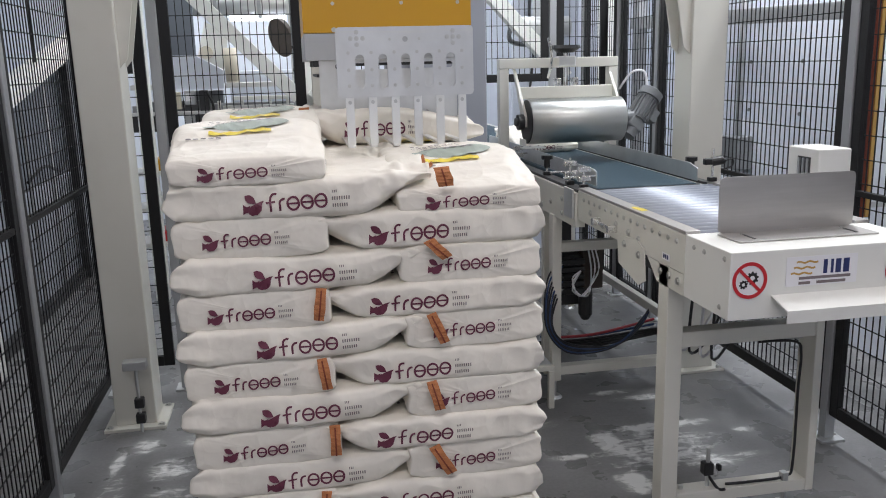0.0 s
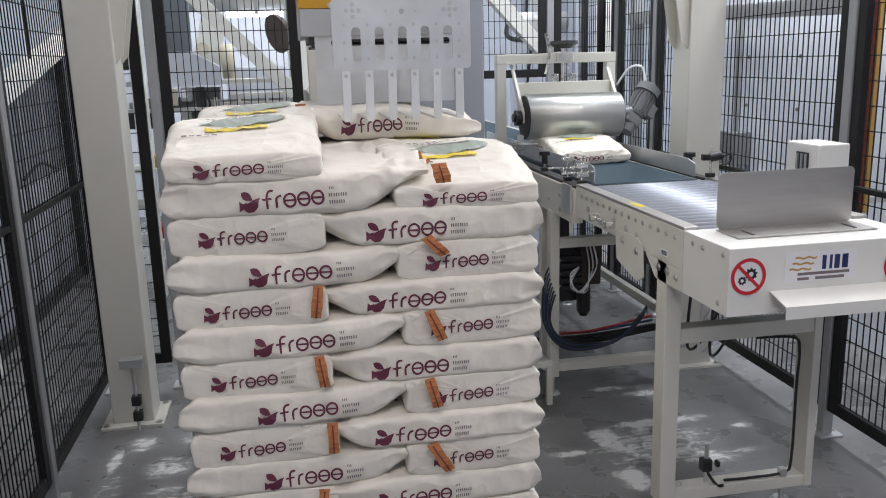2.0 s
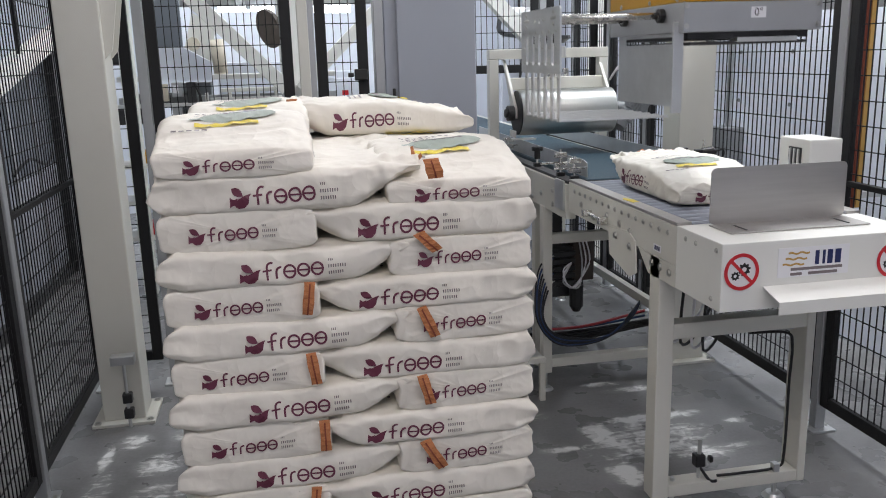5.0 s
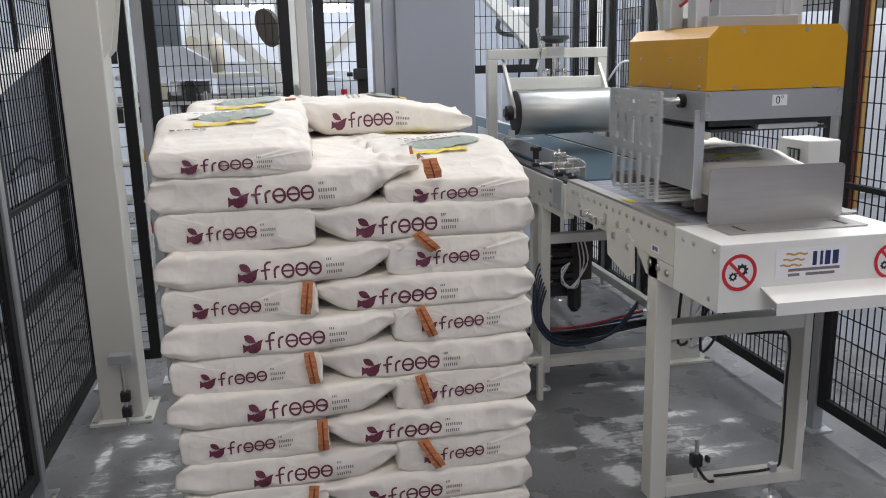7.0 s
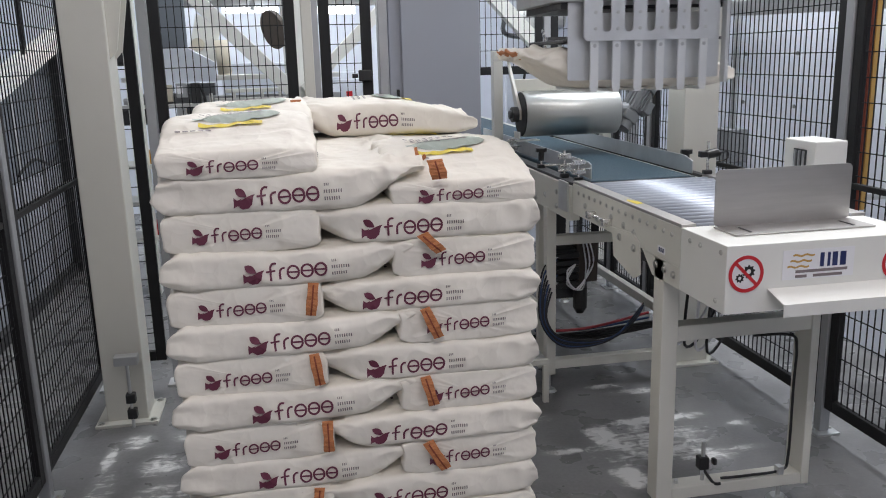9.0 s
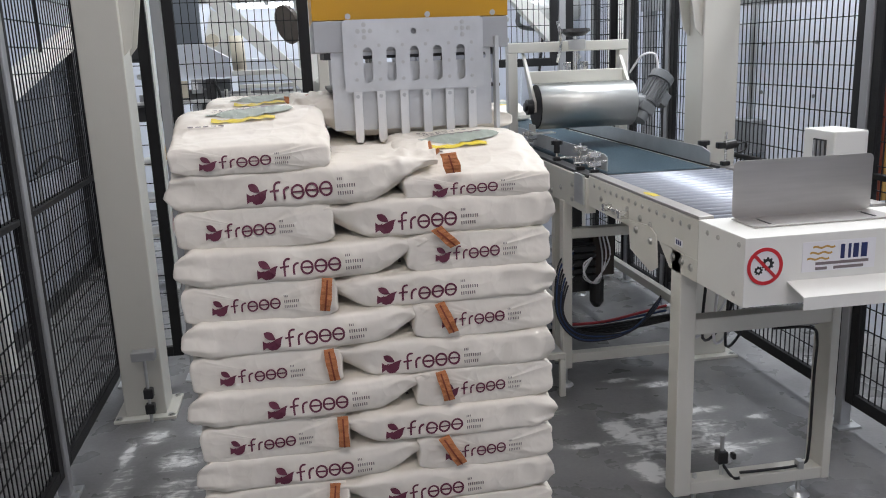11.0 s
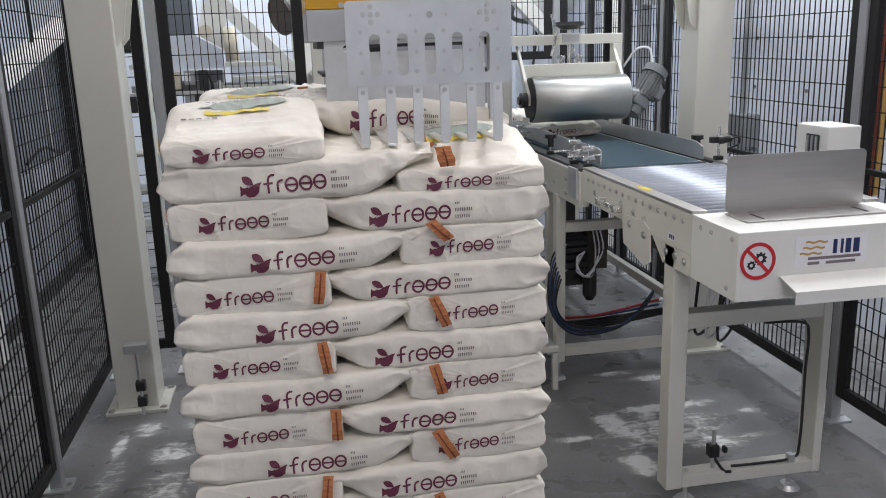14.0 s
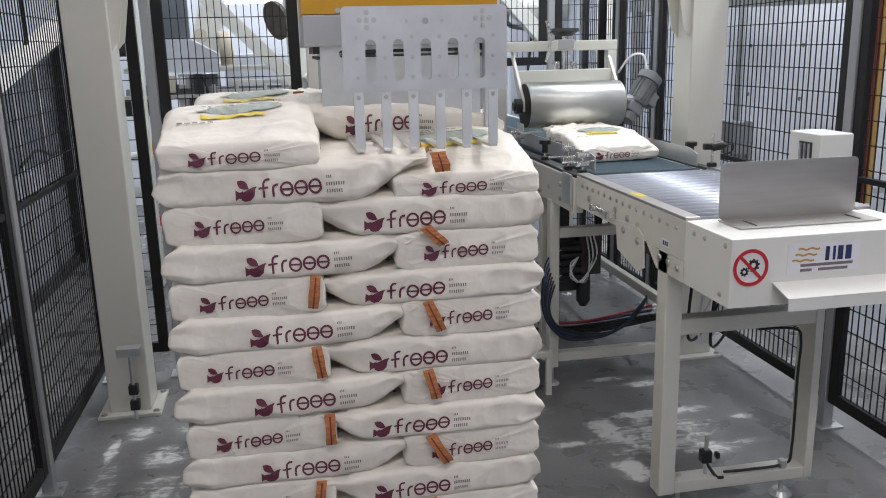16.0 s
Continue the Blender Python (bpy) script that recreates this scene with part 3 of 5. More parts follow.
place_sack(6, pose(0.190, 0.292, zc, 0, 0, 91.5), "full white paper flour sack at the stack's top front")
place_sack(6, pose(0.215, 0.905, zc + 0.01, 0, 0, 88.5), "full white paper flour sack at the stack's top rear")
rear = place_sack(7, pose(0.700, 1.03, zc + 0.012, 0, 0, 181), "full white paper flour sack just laid on the stack")
bm = bmesh.new()
for k in range(6):
    box(bm, 0.352 + 0.0005 * k, 0.388 + 0.0008 * k, 0.86 + 0.008 * k, 0.868 + 0.008 * k, 1.575, 1.612 + 0.002 * (k % 3), 0.001)
ob = part("folded_tape", bm, TAPE, rear, "brown crepe tape standing up at the neck")
ob.matrix_basis = rear.matrix_basis.inverted()
moving_sack = place_sack(7, pose(2.0, 1.8, 1.24, 0, 0, 90), "full white paper flour sack carried by the gripper")
next_sack = place_sack(7, pose(2.0, 3.0, 1.24, 0, 0, 90), "full white paper flour sack riding on the conveyor belt")

for ob in SACK:       # the patterns have served
    for child in list(ob.children):
        bpy.data.objects.remove(child)
    bpy.data.objects.remove(ob)

# pallet under the stack
pal = thing("pallet", "pale wooden pallet under the sack stack", "pallet", pose(0, 0, 0))
for k in range(7):
    part("deck_board", cbox(0.0, 1.0, 0.01 + k * 0.182, 0.11 + k * 0.182, 0.138, 0.158, 0.003), WOOD, pal)
for k in range(3):
    part("stringer", cbox(0.02 + k * 0.43, 0.12 + k * 0.43, 0.0, 1.2, 0.0, 0.138, 0.004), WOOD, pal)


# ---- gantry columns ----
def column(name, x, y, side):
    t = thing(name, "cream painted square steel gantry column bolted to the floor", "column", pose(x, y, 0), group="gantry columns")
    part("shaft", cbox(-0.10, 0.10, -0.10, 0.10, 0.015, ZC, 0.006), CREAM, t)
    part("base_plate", cbox(-0.15, 0.15, -0.15, 0.15, 0.0, 0.016, 0.002), CREAM, t)
    for i in (-1, 1):
        for j in (-1, 1):
            bolt(t, pose(i * 0.125, j * 0.125, 0.016), 1.6)
    s = side
    out = [(s * 0.10, 1.78), (s * 0.135, 1.82), (s * 0.30, 2.75), (s * 0.10, 2.75)]
    part("knee_bracket", plate(out, 0.01, "xz", -0.075), CREAM, t, "cream welded knee bracket")
    part("knee_bracket", plate(out, 0.01, "xz", 0.065), CREAM, t, "cream welded knee bracket")
    return t


gb = thing("gantry_bridge", "cream painted steel gantry bridge high over the cage", "gantry", pose(0, 0, 0))
part("deck", cbox(-0.66, 2.66, 0.3, 1.4, 4.45, 4.55, 0.01), CREAM, gb)
part("arm", cbox(-0.64, -0.48, 1.4, 2.12, 4.45, 4.55, 0.01), CREAM, gb)
part("arm", cbox(2.46, 2.62, 1.4, 2.10, 4.45, 4.55, 0.01), CREAM, gb)
column("gantry_column", -0.542, 1.998, 1)
column("gantry_column", 2.532, 2.05, -1)

# reflector stand at the foot of the west column
st = thing("reflector_stand", "galvanised reflector stand with black clamps", "stand", pose(-0.50, 1.80, 0.016))
part("post", ccyl((0, 0, 0), (0, 0, 0.33), 0.008, 10), GALV, st)
part("hood", cbox(-0.055, 0.055, -0.03, 0.03, 0.33, 0.375, 0.004), GALV, st, "bent galvanised hood")
for z in (0.05, 0.13):
    part("clamp", cbox(-0.02, 0.025, -0.022, 0.022, z, z + 0.05, 0.006), BLACKPLASTIC, st, "black plastic clamp")


# ---- safety fence ----
def fence_panel(x0, y0, x1, y1, z0=0.10, z1=2.3, mid=None, gap=0.04, post=True, foot=True):
    """One mesh panel from one floor point to another, with its frame, and a post at its start."""
    d = Vector((x1 - x0, y1 - y0, 0))
    ln = d.length
    t = thing("fence_panel", "black welded wire mesh safety fence panel with a grey post", "fence panel",
              pose(x0, y0, 0, 0, 0, math.degrees(math.atan2(d.y, d.x))), group="safety fence")
    f = 0.055
    for nm, b in (("bottom_rail", (f, ln - f, -0.015, 0.015, z0, z0 + f)), ("top_rail", (f, ln - f, -0.015, 0.015, z1 - f, z1)),
                  ("side_rail", (0, f, -0.0155, 0.0155, z0, z1)), ("side_rail", (ln - f, ln, -0.0155, 0.0155, z0, z1))):
        part(nm, cbox(*b, 0.003), BLACKPAINT, t)
    if mid is not None:
        part("mid_rail", cbox(f, ln - f, -0.014, 0.014, mid, mid + 0.025, 0.003), BLACKPAINT, t)
    bm = bmesh.new()
    w = 0.0022
    n = int((ln - 2 * f) / gap)
    for i in range(n + 1):
        x = f + (ln - 2 * f) * i / n
        box(bm, x - w, x + w, -w, w, z0 + f, z1 - f)
    nz = int((z1 - z0 - 2 * f) / 0.10)
    for i in range(nz + 1):
        z = z0 + f + (z1 - z0 - 2 * f) * i / nz
        box(bm, f, ln - f, w, 3 * w, z - w, z + w)
    part("wire_mesh", bm, BLACKPAINT, t, "fine black wire mesh")
    if post:
        part("post", cbox(-0.055, -0.005, -0.025, 0.025, 0.01, z1 + 0.05, 0.004), GREYBAND, t, "grey steel fence post")
        if foot:
            part("foot_plate", cbox(-0.085, 0.03, -0.06, 0.06, 0.0, 0.012, 0.002), GALV, t)
            for k in (-1, 1):
                bolt(t, pose(-0.03, k * 0.045, 0.012), 1.0)
    return t


FW, FE, FB = -0.745, 2.70, 2.40      # west, east and rear fence lines
fence_panel(FW, -0.9, FW, 0.12, mid=1.17)
fence_panel(FW, 0.18, FW, 1.14, mid=1.17)
fence_panel(FW, 1.20, FW, FB, mid=1.17)
fence_panel(FE, -0.26, FE, -1.2, z0=0.13, mid=1.16)
fence_panel(FE, 0.965, FE, -0.20, z0=0.13, mid=1.16)
fence_panel(FE, 2.90, FE, 1.025, z0=0.13, mid=1.12)
fence_panel(FE, 3.55, FE, 2.96)
fence_panel(FE, 4.3, FE, 3.62)
fence_panel(FW + 0.06, FB, FW + 0.34, FB, z0=0.145)
fence_panel(-0.322, FB, 0.417, FB, z0=0.145, gap=0.037)
fence_panel(0.542, FB, 0.819, FB, z0=0.145, gap=0.037)
fence_panel(1.56, 3.72, 2.20, 3.72, z0=1.62)
fence_panel(2.26, 3.72, FE - 0.05, 3.72)
fence_panel(1.0, 3.72, 1.62, 3.72, z0=0.1, z1=1.0)


# ---- control cabinet ----
cab = thing("control_cabinet", "tall light grey steel control cabinet with a black latch", "cabinet", pose(0.916, FB + 0.02, 0))
part("body", cbox(0.0, 0.517, 0.02, 0.42, 0.08, 2.6, 0.006), CABGREY, cab)
part("plinth", cbox(0.01, 0.507, 0.04, 0.40, 0.0, 0.08), DARKSTEEL, cab)
part("door", cbox(0.069, 0.511, 0.0, 0.02, 0.10, 2.58, 0.006), CABGREY, cab)
part("side_strip", cbox(-0.055, -0.004, 0.0, 0.10, 0.0, 2.6, 0.004), GREYBAND, cab, "bright aluminium edge post")
part("latch", cbox(0.037, 0.052, -0.004, 0.022, 1.52, 1.585, 0.003), BLACKPLASTIC, cab, "black latch")


# ---- conveyor ----
CX0, CX1 = 1.62, 2.31
conv = thing("roller_conveyor", "cream steel roller conveyor with bolted sides and a white end box", "conveyor", pose(0, 0, 0))
for x0, x1 in ((CX0, CX0 + 0.045), (CX1 - 0.045, CX1)):
    part("side_rail", cbox(x0, x1, 0.336, 1.42, 1.03, 1.168, 0.002), CREAM, conv)
    part("wear_strip", cbox(x0 + 0.002, x1 + 0.012, 0.34, 1.42, 1.169, 1.181, 0.002), STAINLESS, conv, "bright worn steel edge strip")
    part("side_skirt", plate([(0.336, 0.953), (0.55, 0.953), (0.64, 1.029), (0.336, 1.029)], 0.006, "yz", x0 + (0.0 if x0 < 2 else 0.039)), CREAM, conv)
# added dark sheet gives the roller gaps their shade
part("roller_gap_shade", cbox(CX0 + 0.046, CX1 - 0.046, 0.34, 1.42, 1.035, 1.05), DARKSTEEL, conv, "dark sheet standing in for shade between the rollers")
part("end_box", cbox(CX0, CX1, 0.035, 0.335, 0.953, 1.172, 0.003), WHITEPAINT, conv, "white sheet steel end box")
part("tray", plate([(-0.060, 0.962), (-0.057, 0.962), (-0.057, 0.998), (0.033, 1.024), (0.033, 1.028), (-0.060, 1.002)], CX1 - 1.762, "yz", 1.762), WHITEPAINT, conv, "white folded ledge")
rsrc = None
for k in range(17):
    y = 0.375 + k * 0.062
    if rsrc is None:
        bm = ccyl((CX0 + 0.045, 0, 0), (CX1 - 0.045, 0, 0), 0.0215, 20)
        rsrc = part("roller", bm, ROLLERSTEEL, conv, "bright steel roller", True)
        rsrc.matrix_basis = pose(0, y, 1.1525)
    else:
        share("roller", rsrc, conv, pose(0, y, 1.1525))
for k in range(15):
    bolt(conv, pose(CX0, 0.40 + k * 0.067, 1.135, 0, -90, 0), 0.9)
for y, z in ((0.07, 1.145), (0.09, 0.985), (0.20, 1.140), (0.27, 1.14)):
    bolt(conv, pose(CX0, y, z, 0, -90, 0), 0.8)
for y, z in ((0.45, 1.00), (0.52, 1.00), (0.38, 0.995), (0.72, 1.075), (0.82, 1.085), (0.95, 1.095), (1.1, 1.06), (1.25, 1.09)):
    bolt(conv, pose(CX0, y, z, 0, -90, 0), 1.3)
part("corner_plate", plate([(0.64, 0.93), (0.70, 0.90), (0.90, 0.945), (0.92, 1.06), (0.72, 1.075), (0.655, 1.05)], 0.006, "yz", CX0 - 0.008), CREAM, conv, "cream bolted cover plate")
for y, z in ((0.70, 1.02), (0.84, 1.035)):
    bolt(conv, pose(CX0 - 0.008, y, z, 0, -90, 0), 1.4)
part("tension_rod", ccyl((CX0 - 0.02, 0.92, 1.075), (CX0 - 0.02, 1.16, 1.075), 0.008, 10), CHROME, conv, "threaded tension rod")
for y in (0.95, 1.13):
    part("tension_nut", cbox(CX0 - 0.04, CX0, y - 0.015, y + 0.015, 1.06, 1.09, 0.003), CHROME, conv)
scrap = thing("tape_scrap", "torn scrap of yellow label on the wear strip", "label scrap", pose(1.650, 0.80, 1.1815, 0, 0, 12))
part("scrap", plate([(-0.018, -0.05), (0.012, -0.045), (0.020, 0.0), (0.008, 0.055), (-0.010, 0.03)], 0.0012, "xy", 0), YELLOWINK, scrap)
tag = thing("leg_label", "small white label with dark marks above the leg", "label", pose(CX0 - 0.0016, 0.478, 1.062, 0, 0, -90))
part("sticker", cbox(-0.030, 0.030, 0.0, 0.0012, -0.013, 0.013), LABELWHITE, tag)
for k in range(3):
    part("bar", cbox(-0.020 + k * 0.015, -0.010 + k * 0.015, -0.0006, 0.0, -0.008, 0.008), BLUEINK, tag)
# front portal leg
for nm, b in (("leg", (CX0, CX0 + 0.065, 0.455, 0.535, 0.075, 1.03)), ("leg", (CX1 - 0.080, CX1 - 0.046, 0.455, 0.565, 0.075, 0.96)),
              ("cross_bar", (CX0 + 0.065, CX1 - 0.080, 0.457, 0.533, 0.077, 0.125)), ("cross_bar", (CX0 + 0.065, CX1 - 0.080, 0.46, 0.53, 0.715, 0.775))):
    part(nm, cbox(*b, 0.004), CREAM, conv)
for x in (CX0 + 0.10, CX1 - 0.15):
    f = part("levelling_foot", cyl(ccyl((x, 0.495, 0.0), (x, 0.495, 0.018), 0.045, 20, 0.03), (x, 0.495, 0.018), (x, 0.495, 0.14), 0.009, 8), GALV, conv, "galvanised levelling foot")
part("leg_bracket", cbox(2.12, 2.30, 0.54, 0.60, 0.68, 0.70, 0.003), GREYBAND, conv)
# stop plate at the end
stop = thing("stop_plate", "brushed stainless stop plate bolted on the conveyor end", "stop plate", pose(0, 0, 0))
part("upright", plate(rounded(1.712, 2.215, 1.178, 1.368, 0.018), 0.004, "xz", 0.286), STAINLESS, stop)
part("flange", cbox(1.712, 2.215, 0.148, 0.290, 1.1735, 1.178, 0.001), STAINLESS, stop)
for x in (1.78, 2.15):
    # flange is uncut; the dark strip paints the slot's shade on it
    part("slot", cbox(x - 0.004, x + 0.004, 0.17, 0.245, 1.1785, 1.180), DARKSTEEL, stop, "dark strip standing in for a shaded slot")
    bolt(stop, pose(x, 0.25, 1.178), 0.8)


def ring(cx, cz, ro, ri, y, n=40):
    return plate([(cx + ro * math.cos(2 * math.pi * k / n), cz + ro * math.sin(2 * math.pi * k / n)) for k in range(n)], 0.0008, "xz", y,
                 [[(cx + ri * math.cos(2 * math.pi * k / n), cz + ri * math.sin(2 * math.pi * k / n)) for k in range(n)]])


def gear(cx, cz, r, y, n=9):
    pts = []
    for k in range(n * 4):
        rr = r if k % 4 < 2 else r * 0.76
        a = 2 * math.pi * (k + 0.5) / (n * 4)
        pts.append((cx + rr * math.cos(a), cz + rr * math.sin(a)))
    hole = [(cx + 0.38 * r * math.cos(2 * math.pi * k / 14), cz + 0.38 * r * math.sin(2 * math.pi * k / 14)) for k in range(14)]
    return plate(pts, 0.0008, "xz", y, [hole])


def no_touch_sign(m, s=1.0):
    t = thing("warning_sign", "round red and white prohibition sticker with black gears", "sign", m, group="gear warning signs")
    n = 40
    part("backing", plate([(0.053 * s * math.cos(2 * math.pi * k / n), 0.053 * s * math.sin(2 * math.pi * k / n)) for k in range(n)], 0.001, "xz", -0.001), LABELWHITE, t)
    part("gear", gear(0.008 * s, 0.006 * s, 0.019 * s, -0.0020), BLACKPLASTIC, t, "black printed gear")
    part("gear", gear(-0.018 * s, -0.011 * s, 0.013 * s, -0.0020, 8), BLACKPLASTIC, t, "black printed gear")
    part("red_ring", ring(0, 0, 0.052 * s, 0.042 * s, -0.0030), REDSIGN, t)
    bm = box(bmesh.new(), -0.043 * s, 0.043 * s, -0.0031, -0.0023, -0.0045 * s, 0.0045 * s, m=Matrix.Rotation(radians(45), 4, "Y"))
    part("red_slash", bm, REDSIGN, t)
    return t


no_touch_sign(pose(1.686, 0.034, 1.081), 1.13)
no_touch_sign(pose(2.215, 0.034, 1.081), 1.13)
no_touch_sign(pose(CX0 - 0.018, 2.06, 1.09, 0, 0, -90), 0.95)
# maker's label, as plain bars
lab = thing("maker_label", "white maker's sticker with ochre waves and navy bars", "label", pose(1.938, 0.034, 1.098) @ Matrix.Scale(1.12, 4))
part("sticker", cbox(-0.115, 0.105, -0.001, 0.0, -0.042, 0.042), LABELWHITE, lab)
for k in range(3):
    bm = bmesh.new()
    strip(bm, lambda u, v: Vector((u, -0.0018, v)), [(-0.085 - k * 0.008 + i * 0.006, 0.026 - k * 0.016 + 0.0022 * math.sin(i * 1.15)) for i in range(12)], 0.0027)
    part("wave", bm, OCHREINK, lab)
for x, w in ((0.005, 0.006), (0.026, 0.004), (0.045, 0.008), (0.070, 0.009)):
    part("bar", cbox(x - w, x + w, -0.002, -0.001, -0.010, 0.030), BLUEINK, lab)
for z, x0, x1 in ((-0.020, -0.075, 0.085), (-0.034, -0.075, -0.04), (-0.034, -0.02, 0.07)):
    part("bar", cbox(x0, x1, -0.002, -0.001, z - 0.004, z + 0.004), GREYINK, lab)

# lift bars between the rollers
lift = thing("lift_bars", "dark steel lifting bars between the conveyor rollers", "lift table", pose(0, 0, 1.05))
part("carrier", cbox(1.80, 2.20, 0.42, 1.16, -0.165, -0.13), DARKSTEEL, lift)
for k in range(9):
    out = [(1.725, 0.070), (1.725, 0.098), (1.737, 0.110), (2.21, 0.110), (2.21, 0.062), (2.12, 0.062), (2.12, -0.13), (1.92, -0.13), (1.92, 0.062), (1.735, 0.062)]
    part("lift_bar", plate(out, 0.008, "xz", 0.4015 + k * 0.093), DULLSTEEL, lift)

# belt conveyor behind
bc = thing("belt_conveyor", "cream steel belt conveyor with a blue grey belt and side guides", "conveyor", pose(0, 0, 0))
part("belt", cbox(1.715, 2.225, 1.435, 7.7, 1.150, 1.172, 0.008), BELT, bc, "dusty blue grey rubber belt")
part("tail_roller", ccyl((1.70, 1.45, 1.145), (2.24, 1.45, 1.145), 0.026, 20), DARKSTEEL, bc, "", True)
for x0, x1 in ((CX0 - 0.01, CX0 + 0.04), (CX1 - 0.04, CX1 + 0.01)):
    part("side_rail", cbox(x0, x1, 1.43, 7.7, 0.99, 1.155, 0.003), CREAM, bc)
    part("cover_strip", cbox(x0 + 0.01, x1 + 0.02 if x0 < 2 else x1, 1.43, 4.2, 1.156, 1.17, 0.002), DARKSTEEL, bc)
part("slider_bed", cbox(CX0 + 0.04, CX1 - 0.04, 1.50, 7.7, 1.11, 1.148), GALV, bc)
part("side_guide", plate([(1.48, 1.175), (3.6, 1.175), (3.6, 1.255), (1.56, 1.255), (1.48, 1.235)], 0.006, "yz", 2.245), GALV, bc, "galvanised side guide")
part("side_guide", plate([(1.46, 1.178), (3.6, 1.178), (3.6, 1.255), (1.50, 1.255), (1.46, 1.245)], 0.006, "yz", 1.722), GALV, bc, "galvanised side guide")
for nm, b in (("leg", (CX0 - 0.02, CX0 + 0.03, 1.74, 1.80, 0.10, 1.0)), ("leg", (CX0 + 0.03, CX0 + 0.08, 2.05, 2.10, 0.02, 1.0)), ("leg", (2.22, 2.27, 1.74, 1.80, 0.02, 1.0)),
              ("leg", (CX0 - 0.02, CX0 + 0.03, 3.3, 3.36, 0.02, 1.0)), ("leg", (2.22, 2.27, 3.3, 3.36, 0.02, 1.0)), ("leg", (CX0 - 0.02, CX0 + 0.03, 6.6, 6.66, 0.0, 1.0)), ("leg", (2.22, 2.27, 6.6, 6.66, 0.0, 1.0)),
              ("cross_bar", (CX0 + 0.03, 2.22, 1.742, 1.798, 0.13, 0.18)), ("cross_bar", (CX0 + 0.03, 2.22, 1.742, 1.798, 0.80, 0.85)),
              ("long_bar", (CX0 - 0.015, CX0 + 0.025, 1.80, 3.3, 0.38, 0.43)), ("long_bar", (2.225, 2.265, 1.80, 3.3, 0.38, 0.43))):
    part(nm, cbox(*b, 0.004), CREAM, bc)
for x in (CX0 + 0.005, 2.245):
    for y in (1.77, 3.33):
        part("levelling_foot", cyl(ccyl((x, y, 0.0), (x, y, 0.014), 0.04, 16, 0.028), (x, y, 0.014), (x, y, 0.11), 0.009, 8), GALV, bc)
for y, z in ((1.5, 1.08), (1.62, 1.03), (1.62, 1.10), (1.8, 1.06), (1.95, 1.02)):
    bolt(bc, pose(CX0 - 0.01, y, z, 0, -90, 0), 1.3)
part("clamp_plate", cbox(CX0 - 0.022, CX0 - 0.011, 1.44, 1.56, 1.03, 1.17, 0.002), GALV, bc)


def sensor_post(m, h, head, name, label):
    t = thing(name, label, "sensor", m)
    part("rod", ccyl((0, 0, 0), (0, 0, h), 0.006, 10), CHROME, t)
    part("base_clamp", cbox(-0.02, 0.02, -0.015, 0.015, 0.0, 0.02, 0.004), BLACKPLASTIC, t)
    if head == "sensor":
        part("clamp", cbox(-0.045, 0.012, -0.015, 0.015, h * 0.52, h * 0.52 + 0.03, 0.005), BLACKPLASTIC, t)
        part("sensor_head", cyl(ccyl((-0.005, 0.0, h * 0.6), (0.045, -0.01, h * 0.66), 0.022, 14), (0.03, 0, h * 0.62), (0.06, 0, h * 0.62), 0.014, 12), BLACKPLASTIC, t, "black photo sensor")
        part("cable", tube([(0.06, 0, h * 0.62), (0.10, 0, h * 0.66), (0.10, 0, h * 0.45), (0.05, 0, h * 0.35)], 0.004), RUBBER, t)
    elif head == "knob":
        part("knob", cyl(ccyl((0, 0, h - 0.06), (0, 0, h - 0.015), 0.016, 12), (0, 0, h - 0.015), (0, 0, h + 0.005), 0.03, 10), BLACKPLASTIC, t, "black star knob")
    else:
        for z in (0.3, 0.7):
            part("clamp", cbox(-0.03, 0.03, -0.016, 0.016, h * z, h * z + 0.025, 0.004), CHROME, t, "bright clamp")
        part("arm", ccyl((-0.1, 0, h * 0.5), (0.06, 0, h * 0.5), 0.005, 8), CHROME, t)
    return t


sensor_post(pose(2.282, 1.40, 1.181), 0.155, "sensor", "photo_sensor", "black photo sensor on a chrome rod beside the rollers")
sensor_post(pose(2.285, 1.62, 1.17), 0.10, "knob", "guide_stand", "black star knob stand holding the side guide")
sensor_post(pose(1.645, 1.98, 1.17), 0.10, "knob", "guide_stand", "black star knob stand holding the side guide")
sensor_post(pose(1.642, 1.60, 1.17), 0.13, "clamp", "guide_clamp", "bright steel guide clamp on the belt conveyor edge")
sensor_post(pose(1.662, 1.46, 1.17), 0.11, "clamp", "guide_clamp", "bright steel guide clamp on the belt conveyor edge")
sensor_post(pose(1.665, 2.62, 1.17), 0.10, "clamp", "guide_clamp", "bright steel guide clamp on the belt conveyor edge")

# white housing beside the end of the rollers
hb = thing("sensor_housing", "white sheet steel housing with a dark slotted opening", "housing", pose(2.30, 0.62, 1.169))
part("shell", cbox(0.0, 0.14, 0.0, 0.20, 0.02, 0.235, 0.006), WHITEPAINT, hb)
part("bracket", cbox(0.02, 0.12, 0.02, 0.18, 0.0, 0.02), CREAM, hb)
# no hole cut: a dark plate paints the shade inside the opening
part("opening", cbox(-0.004, 0.004, 0.05, 0.13, 0.08, 0.20, 0.001), DARKSTEEL, hb, "dark plate standing in for the shaded opening")
for k in range(3):
    part("slat", cbox(-0.010, 0.002, 0.058 + 0.026 * k, 0.066 + 0.026 * k, 0.085, 0.195), GALV, hb, "grey slat")

